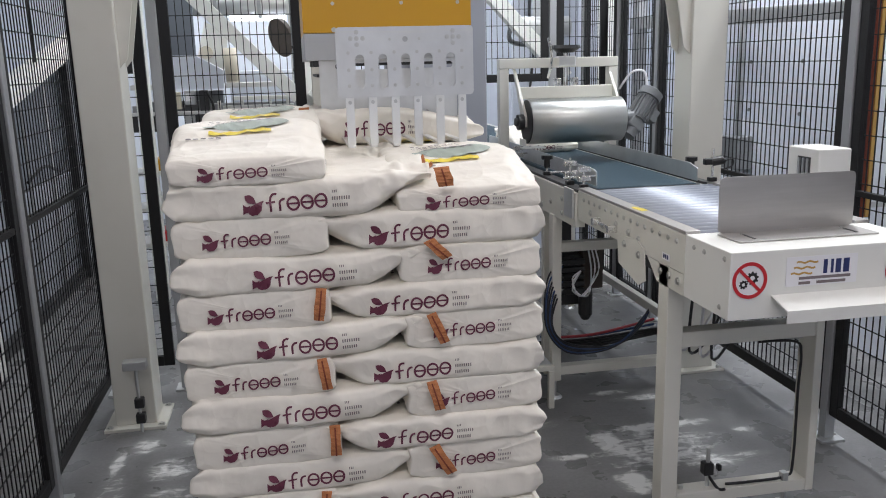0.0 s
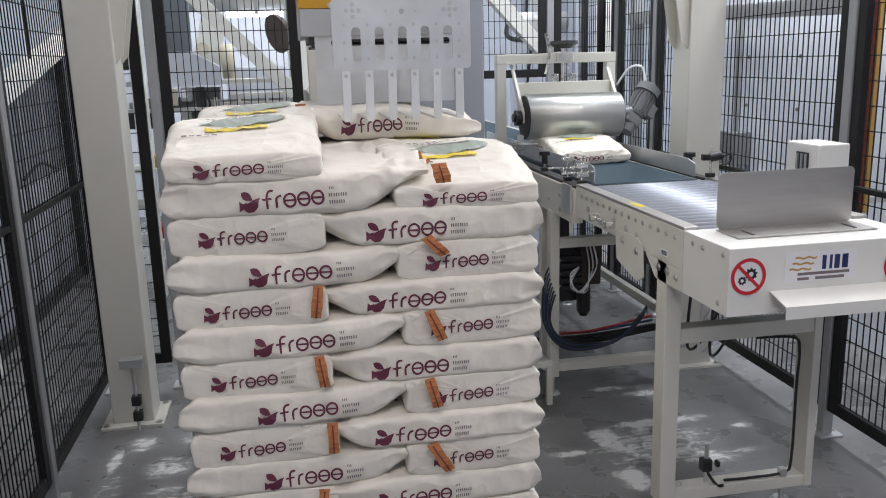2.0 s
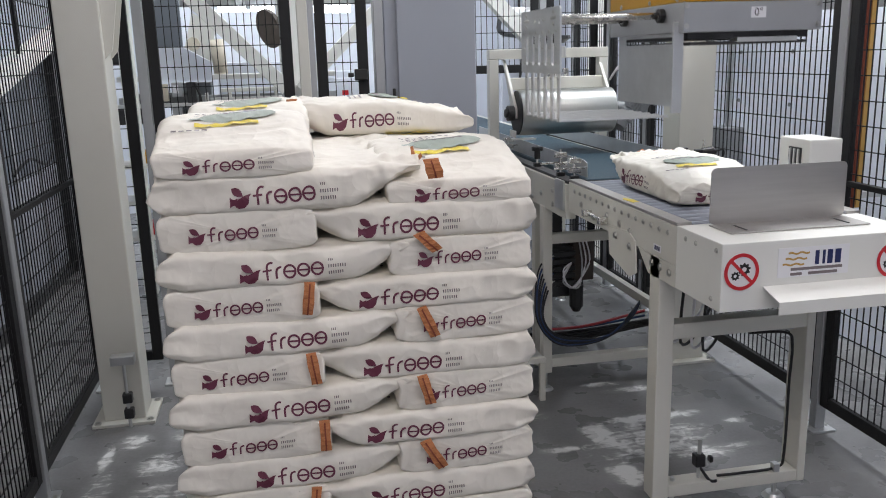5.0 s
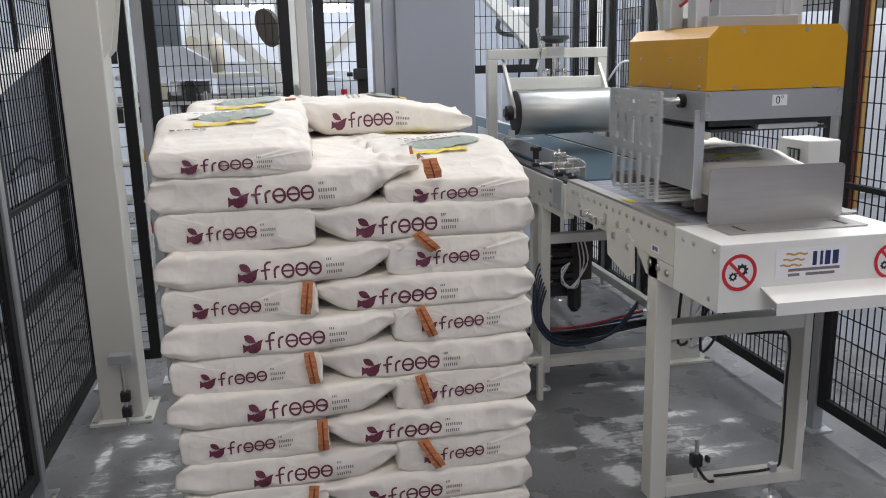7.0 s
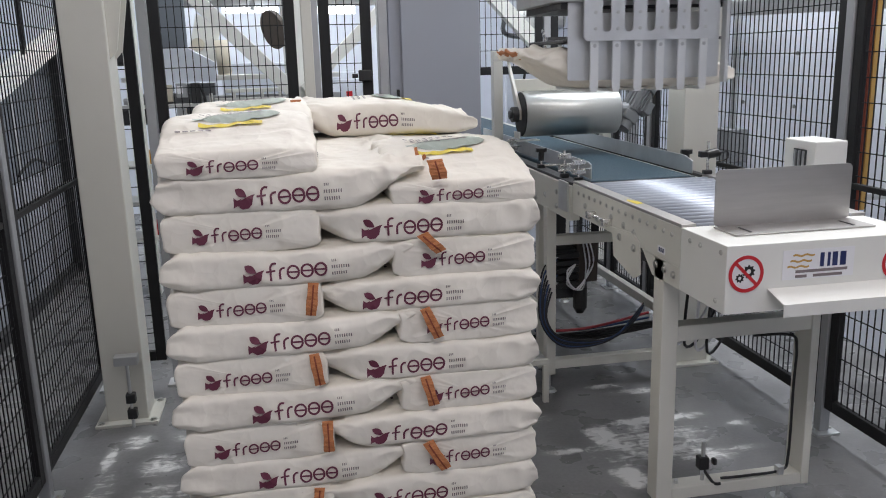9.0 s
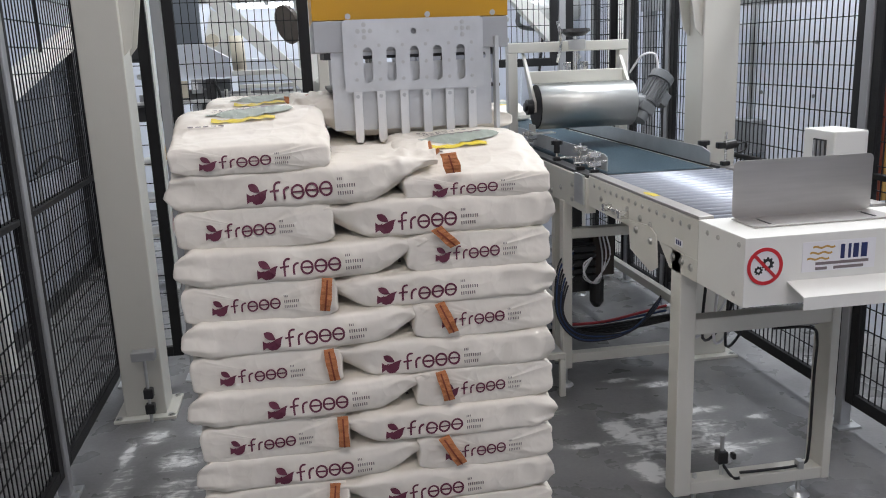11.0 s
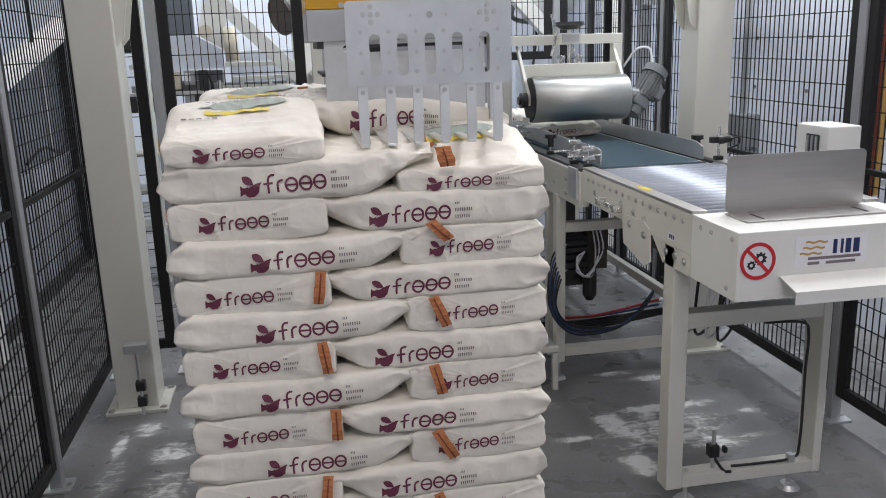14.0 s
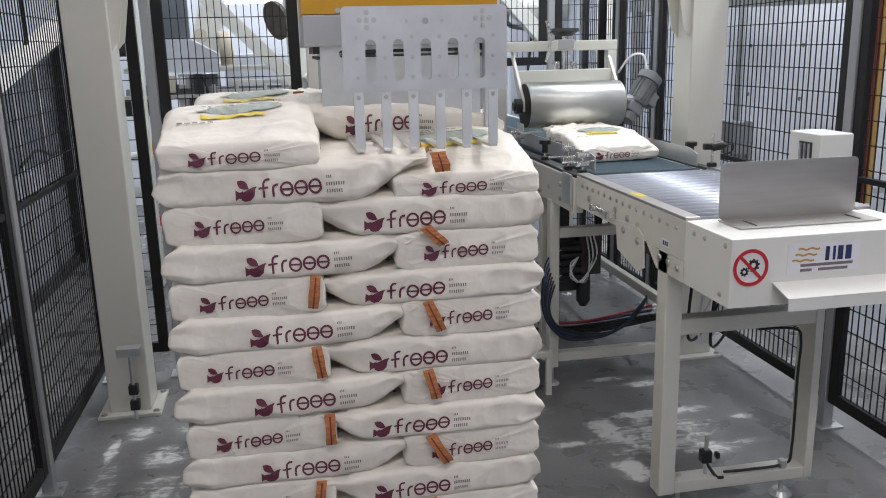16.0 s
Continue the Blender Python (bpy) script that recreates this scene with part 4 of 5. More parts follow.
# ---- flattening press ----
pr = thing("flattening_press", "cream frame with a polished drum that flattens sacks", "press", pose(0, 0, 0))
PY = 2.75
for nm, b in (("post", (1.585, 1.645, PY, PY + 0.06, 1.17, 1.722)), ("post", (2.285, 2.345, PY, PY + 0.06, 1.17, 1.722)), ("top_beam", (1.585, 2.345, PY - 0.002, PY + 0.062, 1.722, 1.782))):
    part(nm, cbox(*b, 0.005), CREAM, pr)
DX0, DX1, DY, DZ, DR = 1.705, 2.282, 2.56, 1.413, 0.132
for x in (DX0 - 0.024, DX1 + 0.004):
    bm = plate([(PY + 0.01, 1.70), (PY + 0.045, 1.72), (DY + 0.03, DZ - 0.01), (DY - 0.03, DZ - 0.03), (DY - 0.03, DZ + 0.03)], 0.016, "yz", x)
    part("swing_arm", bm, CREAM, pr)
part("tie_bar", cbox(DX0 - 0.01, DX1 + 0.004, PY - 0.06, PY - 0.01, 1.540, 1.612, 0.004), CREAM, pr)
bm = bmesh.new()
cyl(bm, (DX0, 0, 0), (DX1, 0, 0), DR, 64)
drum = part("drum", bm, DRUMSTEEL, pr, "polished zinc plated drum", False)
drum.data.polygons.foreach_set("use_smooth", [len(p.vertices) == 4 for p in drum.data.polygons])
drum.matrix_basis = pose(0, DY, DZ)
for x0, x1 in ((DX0 - 0.006, DX0 - 0.001), (DX1 + 0.001, DX1 + 0.004)):
    part("end_disc", ccyl((x0, DY, DZ), (x1, DY, DZ), DR - 0.004, 40), BLACKPAINT, pr)
part("bearing", cyl(ccyl((DX0 - 0.06, DY, DZ), (DX0 - 0.024, DY, DZ), 0.045, 20), (DX0 - 0.075, DY, DZ), (DX0 - 0.06, DY, DZ), 0.025, 16), BLACKPLASTIC, pr, "black bearing")
part("belt_guard", cbox(DX0 - 0.03, DX0 - 0.024, DY - 0.06, DY + 0.06, DZ - 0.14, DZ - 0.10), CREAM, pr)
part("lower_bracket", cbox(DX0 - 0.035, DX0 + 0.10, DY - 0.05, DY + 0.02, DZ - 0.155, DZ - 0.148), WHITEPAINT, pr)
# hand wheel and its spindle
part("spindle", ccyl((2.015, PY + 0.03, 1.58), (2.015, PY + 0.03, 1.82), 0.014, 12), CHROME, pr, "threaded spindle")
bm = ccyl((2.015, PY + 0.03, 1.81), (2.015, PY + 0.03, 1.835), 0.05, 20, 0.085)
cyl(bm, (2.015, PY + 0.03, 1.835), (2.015, PY + 0.03, 1.855), 0.092, 10, 0.086)
part("hand_wheel", bm, BLACKPLASTIC, pr, "black star hand wheel")
part("lock_lever", tube([(1.90, PY + 0.02, 1.66), (1.91, PY - 0.02, 1.78), (1.885, PY - 0.03, 1.90)], 0.009), CHROME, pr, "chrome lever")
for dx in (-0.06, 0.05):
    part("clevis", cbox(2.015 + dx - 0.015, 2.015 + dx + 0.015, PY - 0.03, PY + 0.05, 1.585, 1.66, 0.005), CHROME, pr)
part("yoke", cbox(1.96, 2.07, PY - 0.01, PY + 0.07, 1.73, 1.79, 0.006), ALU, pr)
# gear motor on the drum's axle
mo = part("gear_motor", ccyl((2.29, DY, DZ), (2.37, DY, DZ), 0.050, 20), MOTORGREY, pr, "grey finned gear motor")
mo.data.polygons.foreach_set("use_smooth", [False] * len(mo.data.polygons))
MM = pose(2.375, DY - 0.01, DZ - 0.03, -12, 36, 0) @ Matrix.Scale(0.92, 4)
bm = bmesh.new()
cyl(bm, (0, 0, -0.10), (0, 0, 0.03), 0.052, 20)
box(bm, -0.055, 0.055, -0.055, 0.055, -0.05, 0.02, 0.012)
cyl(bm, (0, 0, 0.03), (0, 0, 0.20), 0.062, 24)
bmesh.ops.transform(bm, matrix=MM, verts=bm.verts)
part("motor_body", bm, MOTORGREY, mo)
for k in range(18):
    bm = box(bmesh.new(), 0.060, 0.076, -0.0025, 0.0025, 0.045, 0.185, m=MM @ Matrix.Rotation(2 * math.pi * k / 18, 4, "Z"))
    part("fin", bm, MOTORGREY, mo)
bm = bmesh.new()
cyl(bm, (0, 0, 0.195), (0, 0, 0.245), 0.080, 24)
cyl(bm, (0, 0, 0.245), (0, 0, 0.257), 0.080, 24, 0.06)
bmesh.ops.transform(bm, matrix=MM, verts=bm.verts)
part("fan_cowl", bm, MOTORGREY, mo)
part("terminal_box", box(bmesh.new(), 0.06, 0.11, -0.045, 0.045, 0.06, 0.15, 0.008, m=MM), MOTORGREY, mo)
part("cable", tube([(2.47, DY + 0.03, DZ + 0.17), (2.46, DY + 0.05, DZ + 0.27), (2.39, DY + 0.08, DZ + 0.27), (2.34, DY + 0.15, DZ + 0.17)], 0.007), LABELWHITE, mo, "white motor cable")

# ---- valves and hoses under the belt ----
va = thing("valve_block", "black pneumatic valve block with coiled hoses", "valve block", pose(1.77, 1.93, 0.42))
part("back_plate", cbox(-0.05, 0.14, 0.06, 0.07, 0.02, 0.34), DARKSTEEL, va)
part("valve_bank", cbox(-0.07, 0.05, -0.03, 0.06, 0.10, 0.32, 0.01), BLACKPLASTIC, va)
for k in range(5):
    part("valve", cbox(-0.075, 0.055, -0.055, -0.03, 0.115 + k * 0.04, 0.142 + k * 0.04, 0.004), BLACKPLASTIC, va)
part("filter_bowl", cyl(ccyl((0.08, 0, -0.02), (0.08, 0, 0.10), 0.038, 16), (0.08, 0, -0.05), (0.08, 0, -0.02), 0.02, 12, 0.038), BLACKPLASTIC, va)
part("fitting_box", cbox(0.06, 0.18, 0.0, 0.06, 0.12, 0.34, 0.006), BROWN, va)
for k in range(7):
    part("hose", tube([(-0.07, -0.055, 0.13 + 0.028 * k), (-0.15 - 0.008 * k, -0.20, 0.13 + 0.020 * k), (-0.19 - 0.006 * k, -0.25, 0.02), (-0.13, -0.25, -0.08 - 0.008 * k),
                       (0.04, -0.20, -0.14 - 0.006 * k), (0.24, -0.12, -0.165 + 0.004 * (k % 3)), (0.40, -0.03, -0.10 + 0.006 * k), (0.47, 0.02, -0.02)], 0.0047), BLUEHOSE if k % 3 == 2 else RUBBER, va, "bent pneumatic hose")
for k in range(3):
    part("fitting", ccyl((-0.085, -0.058, 0.14 + 0.07 * k), (-0.065, -0.045, 0.14 + 0.07 * k), 0.009, 8), CHROME, va, "bright push-in fitting")
part("hose", tube([(-0.1, 0.2, -0.21), (0.2, 0.2, -0.215), (0.6, 0.25, -0.17)], 0.008), REDHOSE, va, "red cable")
part("hose", tube([(-0.1, 0.25, -0.22), (0.2, 0.24, -0.235), (0.6, 0.25, -0.20)], 0.007), BLUEHOSE, va, "blue cable")
part("holder", cbox(-0.03, 0.02, 0.07, 0.11, 0.30, 0.58), DARKSTEEL, va)

for k in range(4):
    part("hose", tube([(-0.15, 0.20 + 0.012 * k, -0.235 - 0.012 * k), (0.15, 0.21, -0.245 - 0.016 * k), (0.62, 0.24, -0.225 - 0.010 * k)], 0.008), RUBBER, va, "black cable in a loose bundle")
for k in range(3):
    part("hose", tube([(0.09 + 0.02 * k, -0.01, 0.34), (0.10 + 0.02 * k, -0.03, 0.22), (0.07 - 0.02 * k, -0.06, 0.10), (-0.02, -0.07, 0.14 + 0.03 * k), (0.03, -0.06, 0.24)], 0.0045), LABELWHITE if k else GALV, va, "pale thin air hose")
sd = thing("side_stand", "low cream steel stand beside the belt conveyor's leg", "stand", pose(1.34, 1.62, 0))
part("leg", cbox(0.205, 0.235, 0, 0.03, 0, 0.205, 0.003), CREAM, sd)
part("leg", cbox(0.205, 0.235, 0.5, 0.53, 0, 0.205, 0.003), CREAM, sd)
part("leg", cbox(0.0, 0.03, 0, 0.03, 0, 0.205, 0.003), CREAM, sd)
part("top_bar", cbox(0.0, 0.235, 0, 0.03, 0.206, 0.236, 0.003), CREAM, sd)
part("top_bar", cbox(0.0, 0.235, 0.5, 0.53, 0.206, 0.236, 0.003), CREAM, sd)
part("deck", cbox(0.005, 0.23, 0.032, 0.498, 0.215, 0.232, 0.002), GALV, sd, "dull galvanised deck plate")

# photo sensor on the floor bar and cables
fs = thing("floor_sensor", "black photo sensor on a short rod on the leg's cross bar", "sensor", pose(1.83, 0.495, 0.125))
part("rod", ccyl((0, 0, 0), (0, 0, 0.16), 0.008, 10), GALV, fs)
part("sensor_head", cbox(-0.022, 0.018, -0.02, 0.02, 0.05, 0.10, 0.005), BLACKPLASTIC, fs, "black sensor head")
part("clamp", cbox(0.04, 0.055, -0.012, 0.012, 0.06, 0.085, 0.004), BLACKPLASTIC, fs)
part("cable", tube([(0.0, 0, 0.05), (0.03, -0.03, 0.0), (0.05, -0.05, 0.004)], 0.006), RUBBER, fs)
cb = thing("floor_cable", "black cable clipped along the conveyor's leg", "cable", pose(0, 0, 0))
part("cable", tube([(1.90, 0.48, 0.131), (2.0, 0.47, 0.134), (2.15, 0.47, 0.14), (2.178, 0.47, 0.20), (2.182, 0.475, 0.5), (2.188, 0.48, 0.64), (2.165, 0.49, 0.69), (2.03, 0.52, 0.69)], 0.0055), RUBBER, cb)
part("clip", cbox(2.13, 2.155, 0.455, 0.485, 0.1255, 0.16, 0.003), GALV, cb)
for k in range(4):
    part("cable", tube([(1.75 + 0.05 * k, 0.60, 0.95), (1.80 + 0.05 * k, 0.72, 0.62 - 0.02 * k), (2.0 + 0.05 * k, 0.9, 0.62), (2.25, 1.0, 0.95)], 0.006), RUBBER if k % 2 else LABELWHITE, cb, "slack cable under the conveyor")


# ---- behind the fences ----
def steel_frame(name, label, bars, material=CREAM):
    t = thing(name, label, "steel frame")
    for nm, p0, p1, w in bars:
        p0, p1 = Vector(p0), Vector(p1)
        d = p1 - p0
        m = Matrix.Translation(p0) @ d.to_track_quat("X", "Z").to_matrix().to_4x4()
        part(nm, box(bmesh.new(), 0, d.length, -w / 2, w / 2, -w / 2, w / 2, 0.004, m), material, t)
    return t


FR = 4.4
steel_frame("support_frame", "pale grey diagonal braced steel support frame behind the fence", [
    ("brace", (-0.45, FR, 2.42), (0.40, FR, 1.54), 0.11), ("brace", (1.15, FR + 0.05, 2.15), (0.50, FR + 0.05, 1.53), 0.09), ("post", (-0.75, FR, 0), (-0.75, FR, 3.2), 0.10),
    ("beam", (-0.7, FR + 0.12, 3.0), (3.0, FR + 0.12, 3.0), 0.14), ("post", (0.46, FR + 0.14, 0), (0.46, FR + 0.14, 3.0), 0.10), ("post", (1.62, FR + 0.12, 0), (1.62, FR + 0.12, 3.0), 0.10),
    ("brace", (1.85, FR, 2.38), (2.56, FR, 1.63), 0.11), ("post", (2.95, FR + 0.1, 0), (2.95, FR + 0.1, 3.0), 0.12)], WHITEPAINT)
steel_frame("braced_frame", "grey steel frame with a diagonal brace beyond the west fence", [
    ("brace", (-1.5, 2.9, 1.47), (-1.5, 6.2, 2.15), 0.13), ("post", (-1.5, 2.8, 0), (-1.5, 2.8, 3.2), 0.12), ("post", (-1.5, 6.2, 0), (-1.5, 6.2, 3.2), 0.12),
    ("beam", (-1.5, 0.5, 2.45), (-1.5, 6.2, 2.45), 0.14)], WHITEPAINT)
for x0, x1, y, z in ((-0.22, 0.36, 6.8, 2.30), (0.74, 1.14, 6.8, 2.275), (-1.0, -0.5, 7.2, 2.42)):
    t = thing("low_light", "glaring white fluorescent light hung over the bagging line", "light", pose(x0, y, z), group="bagging line lights")
    part("reflector", cbox(0, x1 - x0, -0.06, 0.06, 0.03, 0.06, 0.004), WHITEPAINT, t)
    part("tube", ccyl((0.01, 0, 0), (x1 - x0 - 0.01, 0, 0), 0.055, 12), TUBEGLOW, t, "glowing tube", True)
    part("hanger", ccyl(((x1 - x0) / 2, 0, 0.06), ((x1 - x0) / 2, 0, ZC - z), 0.008, 6), GALV, t)

# bagging line behind: boxes, rails, tank and round guard
bg = thing("bagging_machine", "white bagging machine with grey rails behind the fence", "machine", pose(0, 4.9, 0))
for nm, b, m in (("body", (-0.6, 0.5, 0, 0.7, 0.0, 1.05), WHITEPAINT), ("hopper_box", (-0.15, 0.45, 0.1, 0.6, 1.05, 1.75), WALLWHITE), ("control_box", (-0.5, -0.2, -0.06, 0.1, 1.25, 1.6), MOTORGREY),
                 ("rail", (-0.9, 0.8, -0.15, -0.09, 1.42, 1.50), GREYBAND), ("rail", (-0.9, 0.8, -0.15, -0.09, 1.62, 1.66), ALU), ("post", (-0.85, -0.79, -0.15, -0.09, 0, 1.7), GREYBAND),
                 ("table", (0.5, 1.6, 0.1, 0.8, 0.85, 0.93), WHITEPAINT), ("leg", (1.5, 1.56, 0.1, 0.16, 0, 0.85), WHITEPAINT), ("leg", (0.55, 0.61, 0.1, 0.16, 0, 0.85), WHITEPAINT),
                 ("box", (0.7, 0.98, 0.2, 0.5, 0.93, 1.65), WALLWHITE), ("drive", (-0.62, -0.25, -0.2, 0.0, 0.55, 0.95), MOTORGREY)):
    part(nm, cbox(*b, 0.006), m, bg)
part("cyclone", cyl(ccyl((-0.11, -0.1, 1.67), (-0.12, -0.1, 1.93), 0.055, 20), (-0.108, -0.1, 1.64), (-0.11, -0.1, 1.67), 0.035, 16, 0.055), BEIGE, bg, "beige enamelled cylinder", True)
part("round_cap", ccyl((-0.30, -0.14, 1.90), (-0.30, -0.06, 1.90), 0.05, 20), BEIGE, bg, "pale round cap")
part("fan_guard", ccyl((0.285, -0.14, 2.0), (0.315, -0.12, 2.01), 0.155, 28, 0.15), BROWN, bg, "round brown guard")
part("air_pipe", ccyl((-0.8, 0.4, 2.30), (1.6, 0.4, 2.30), 0.09, 16), ALU, bg, "bright air pipe", True)
part("hanging_plate", plate([(-0.42, 1.72), (-0.20, 1.64), (-0.12, 2.05), (-0.30, 2.14)], 0.02, "xz", -0.05), WHITEPAINT, bg, "white hanging plate")
part("control_box", cbox(-0.78, -0.30, -0.30, -0.16, 1.43, 1.53, 0.01), MOTORGREY, bg, "grey control box")
part("control_box", cbox(-0.95, -0.62, -0.30, -0.16, 1.30, 1.42, 0.01), DARKSTEEL, bg, "dark control box")
part("white_rail", cbox(-0.12, 0.32, -0.22, -0.16, 1.52, 1.55, 0.004), WHITEPAINT, bg)
part("white_rail", cbox(-0.20, 0.36, -0.22, -0.16, 1.44, 1.48, 0.004), ALU, bg)
for x in (-0.24, -0.06, 0.16, 0.30):
    part("upright", cbox(x, x + 0.025, -0.21, -0.17, 0.9, 1.52, 0.003), WHITEPAINT, bg)
part("gear_case", cbox(-0.95, -0.78, -0.25, 0.0, 1.75, 2.15, 0.03), DARKSTEEL, bg, "dark gear case")
part("hood", plate([(-0.64, 1.62), (-0.17, 1.62), (-0.17, 1.76), (-0.36, 1.87), (-0.64, 1.87)], 0.10, "xz", -0.30), WALLWHITE, bg, "white sloping hood")
part("back_sheet", cbox(-0.66, -0.37, -0.24, -0.20, 1.88, 2.75, 0.004), WALLGREY, bg, "grey sheet above the hood")
part("valve_box", cbox(-0.64, -0.50, -0.36, -0.30, 1.47, 1.60, 0.006), BEIGE, bg, "beige valve box")
part("valve_box", cbox(-0.47, -0.39, -0.37, -0.30, 1.50, 1.61, 0.006), GREYBAND, bg)
part("valve_box", cbox(-0.36, -0.29, -0.36, -0.30, 1.45, 1.61, 0.006), DARKSTEEL, bg)
part("label", cbox(-0.46, -0.42, -0.372, -0.3705, 1.53, 1.59), LABELWHITE, bg)
part("rail", cbox(-0.98, -0.28, -0.36, -0.32, 1.425, 1.455, 0.004), ALU, bg)
part("column", cbox(-0.48, -0.41, -0.35, -0.28, 0.0, 1.42, 0.005), GREYBAND, bg, "grey machine column")
part("cable", tube([(-0.30, -0.36, 1.60), (-0.26, -0.38, 1.50), (-0.27, -0.38, 1.38), (-0.36, -0.36, 1.28), (-0.43, -0.36, 1.30)], 0.010), RUBBER, bg, "black looped cable")
part("cable", tube([(-0.70, -0.36, 1.43), (-0.62, -0.38, 1.36), (-0.52, -0.37, 1.30), (-0.46, -0.36, 1.22)], 0.008), RUBBER, bg, "black looped cable")
for k in range(3):
    part("duct_strap", cbox(-0.25 + 0.36 * k, -0.22 + 0.36 * k, 0.29, 0.51, 2.19, 2.41, 0.004), GREYBAND, bg)
part("sensor_pole", ccyl((0.385, -0.30, 1.2), (0.375, -0.30, 2.3), 0.007, 8), MOTORGREY, bg)
for z in (1.55, 1.74, 1.92):
    part("pole_knob", ccyl((0.372, -0.30, z), (0.39, -0.30, z + 0.004), 0.014, 8), BLACKPLASTIC, bg)
part("drop_pipe", ccyl((0.38, -0.05, 1.5), (0.36, -0.05, 2.9), 0.014, 10), ALU, bg)
part("panel", cbox(0.72, 1.02, -0.12, -0.08, 1.28, 1.60, 0.006), WALLWHITE, bg, "white panel with red mark")
part("red_mark", cbox(0.85, 0.90, -0.124, -0.12, 1.46, 1.50), REDSIGN, bg)
for z in (0.98, 0.70, 0.42):
    part("shelf", cbox(-1.0, -0.35, -0.5, -0.15, z, z + 0.03, 0.003), WHITEPAINT, bg)
    part("bin", cbox(-0.75, -0.55, -0.45, -0.2, z + 0.03, z + 0.12, 0.02), YELLOW if z > 0.9 else (REDSIGN if z < 0.5 else ALU), bg, "small coloured bin")
for x in (-1.0, -0.38):
    part("shelf_post", cbox(x, x + 0.03, -0.5, -0.47, 0, 1.05), WHITEPAINT, bg)
part("cable", tube([(-0.75, -0.14, 1.45), (-0.7, -0.18, 1.25), (-0.55, -0.16, 1.22), (-0.45, -0.14, 1.42)], 0.010), RUBBER, bg)
pp = thing("signal_pole", "slim white pole with red and blue marker sleeves", "pole", pose(0.52, 3.15, 0))
part("pole", ccyl((0, 0, 0), (0, 0, 3.0), 0.016, 12), WHITEPAINT, pp)
part("red_sleeve", ccyl((0, 0, 1.62), (0, 0, 1.72), 0.02, 12), REDSIGN, pp)
part("blue_sleeve", ccyl((0, 0, 1.73), (0, 0, 1.78), 0.02, 12), BLUEHOSE, pp)
# door-frame posts of the rear fence
for x in (0.477,):
    gp = thing("gate_post", "cream steel gate post in the rear fence", "post", pose(x, FB, 0))
    part("shaft", cbox(-0.028, 0.028, -0.03, 0.03, 0, 2.4, 0.004), CREAM, gp)
lk = thing("gate_lock", "black gate lock on the rear fence", "lock", pose(0.764, FB - 0.035, 1.667))
part("case", cbox(-0.025, 0.045, -0.02, 0.018, -0.03, 0.03, 0.006), BLACKPLASTIC, lk)
part("key", ccyl((-0.06, -0.005, 0), (-0.03, -0.005, 0), 0.012, 10), BLACKPLASTIC, lk)

# pale partition behind the press
pw = thing("wall_partition", "pale grey panelled partition wall behind the press", "wall", pose(2.36, 5.3, 0), kind="structure")
for k in range(4):
    part("panel", cbox(0.31 * k + 0.002, 0.31 * k + 0.308, 0, 0.06, 0, 3.6, 0.005), WALLPALE, pw)
part("cable_duct", cbox(0.02, 1.22, -0.05, -0.004, 2.44, 2.50, 0.004), GALV, pw)
part("drop_cable", tube([(0.16, -0.03, 2.44), (0.15, -0.04, 2.1), (0.19, -0.03, 1.85), (0.14, -0.04, 1.4), (0.15, -0.03, 1.1)], 0.012), RUBBER, pw, "black hanging cable")

# east wall of sandwich panels, close behind the fence
for k in range(9):
    y0 = -1.0 + k * 0.62
    wp = thing("wall_panel", "white sandwich wall panel with dark screw caps", "wall panel", pose(3.62, y0, 0), group="east wall panels")
    part("sheet", cbox(0, 0.06, 0.002, 0.612, 0.0, 3.4, 0.006), WALLWHITE, wp)
    for z in (0.5, 1.05, 1.38, 1.72, 2.05):
        ob = part("screw_cap", ccyl((0, 0, 0), (-0.006, 0, 0), 0.013, 10), MOTORGREY, wp)
        ob.matrix_basis = pose(0, 0.045, z)
yp = thing("conduit_pole", "ochre and brown upright conduit beyond the east fence", "conduit", pose(3.05, 1.31, 0))
part("conduit", cbox(-0.012, 0.012, -0.016, 0.016, 0.98, 2.2, 0.003), OCHREINK, yp, "ochre conduit")
part("conduit", cbox(-0.032, -0.014, -0.013, 0.013, 0.98, 2.2, 0.003), STITCH, yp, "brown conduit")
for z in (1.02, 2.12):
    part("wall_bracket", cbox(-0.034, 0.570, 0.014, 0.034, z, z + 0.03, 0.003), GALV, yp)
jb = thing("junction_box", "grey wall junction box with pipes beyond the fence", "junction box", pose(3.54, 3.30, 0.95))
part("case", cbox(-0.06, 0.08, 0, 0.22, 0.0, 0.24, 0.008), MOTORGREY, jb)
part("pipe", ccyl((0.02, 0.12, 0.24), (0.02, 0.12, 1.9), 0.02, 10), GALV, jb, "", True)
part("pipe", tube([(0.0, -0.3, 1.1), (0.02, 0.3, 1.12), (0.02, 1.2, 1.10)], 0.02), GALV, jb, "", True)
part("drop", ccyl((0.02, 0.12, 0.0), (0.02, 0.12, -0.95), 0.02, 10), GALV, jb)
steel_frame("east_frame", "pale steel rails beyond the east fence", [
    ("beam", (3.2, 0.6, 1.95), (3.2, 4.5, 2.05), 0.09), ("post", (3.2, 4.4, 0), (3.2, 4.4, 2.6), 0.09), ("post", (3.2, 0.7, 0), (3.2, 0.7, 2.6), 0.09)], GREYBAND)

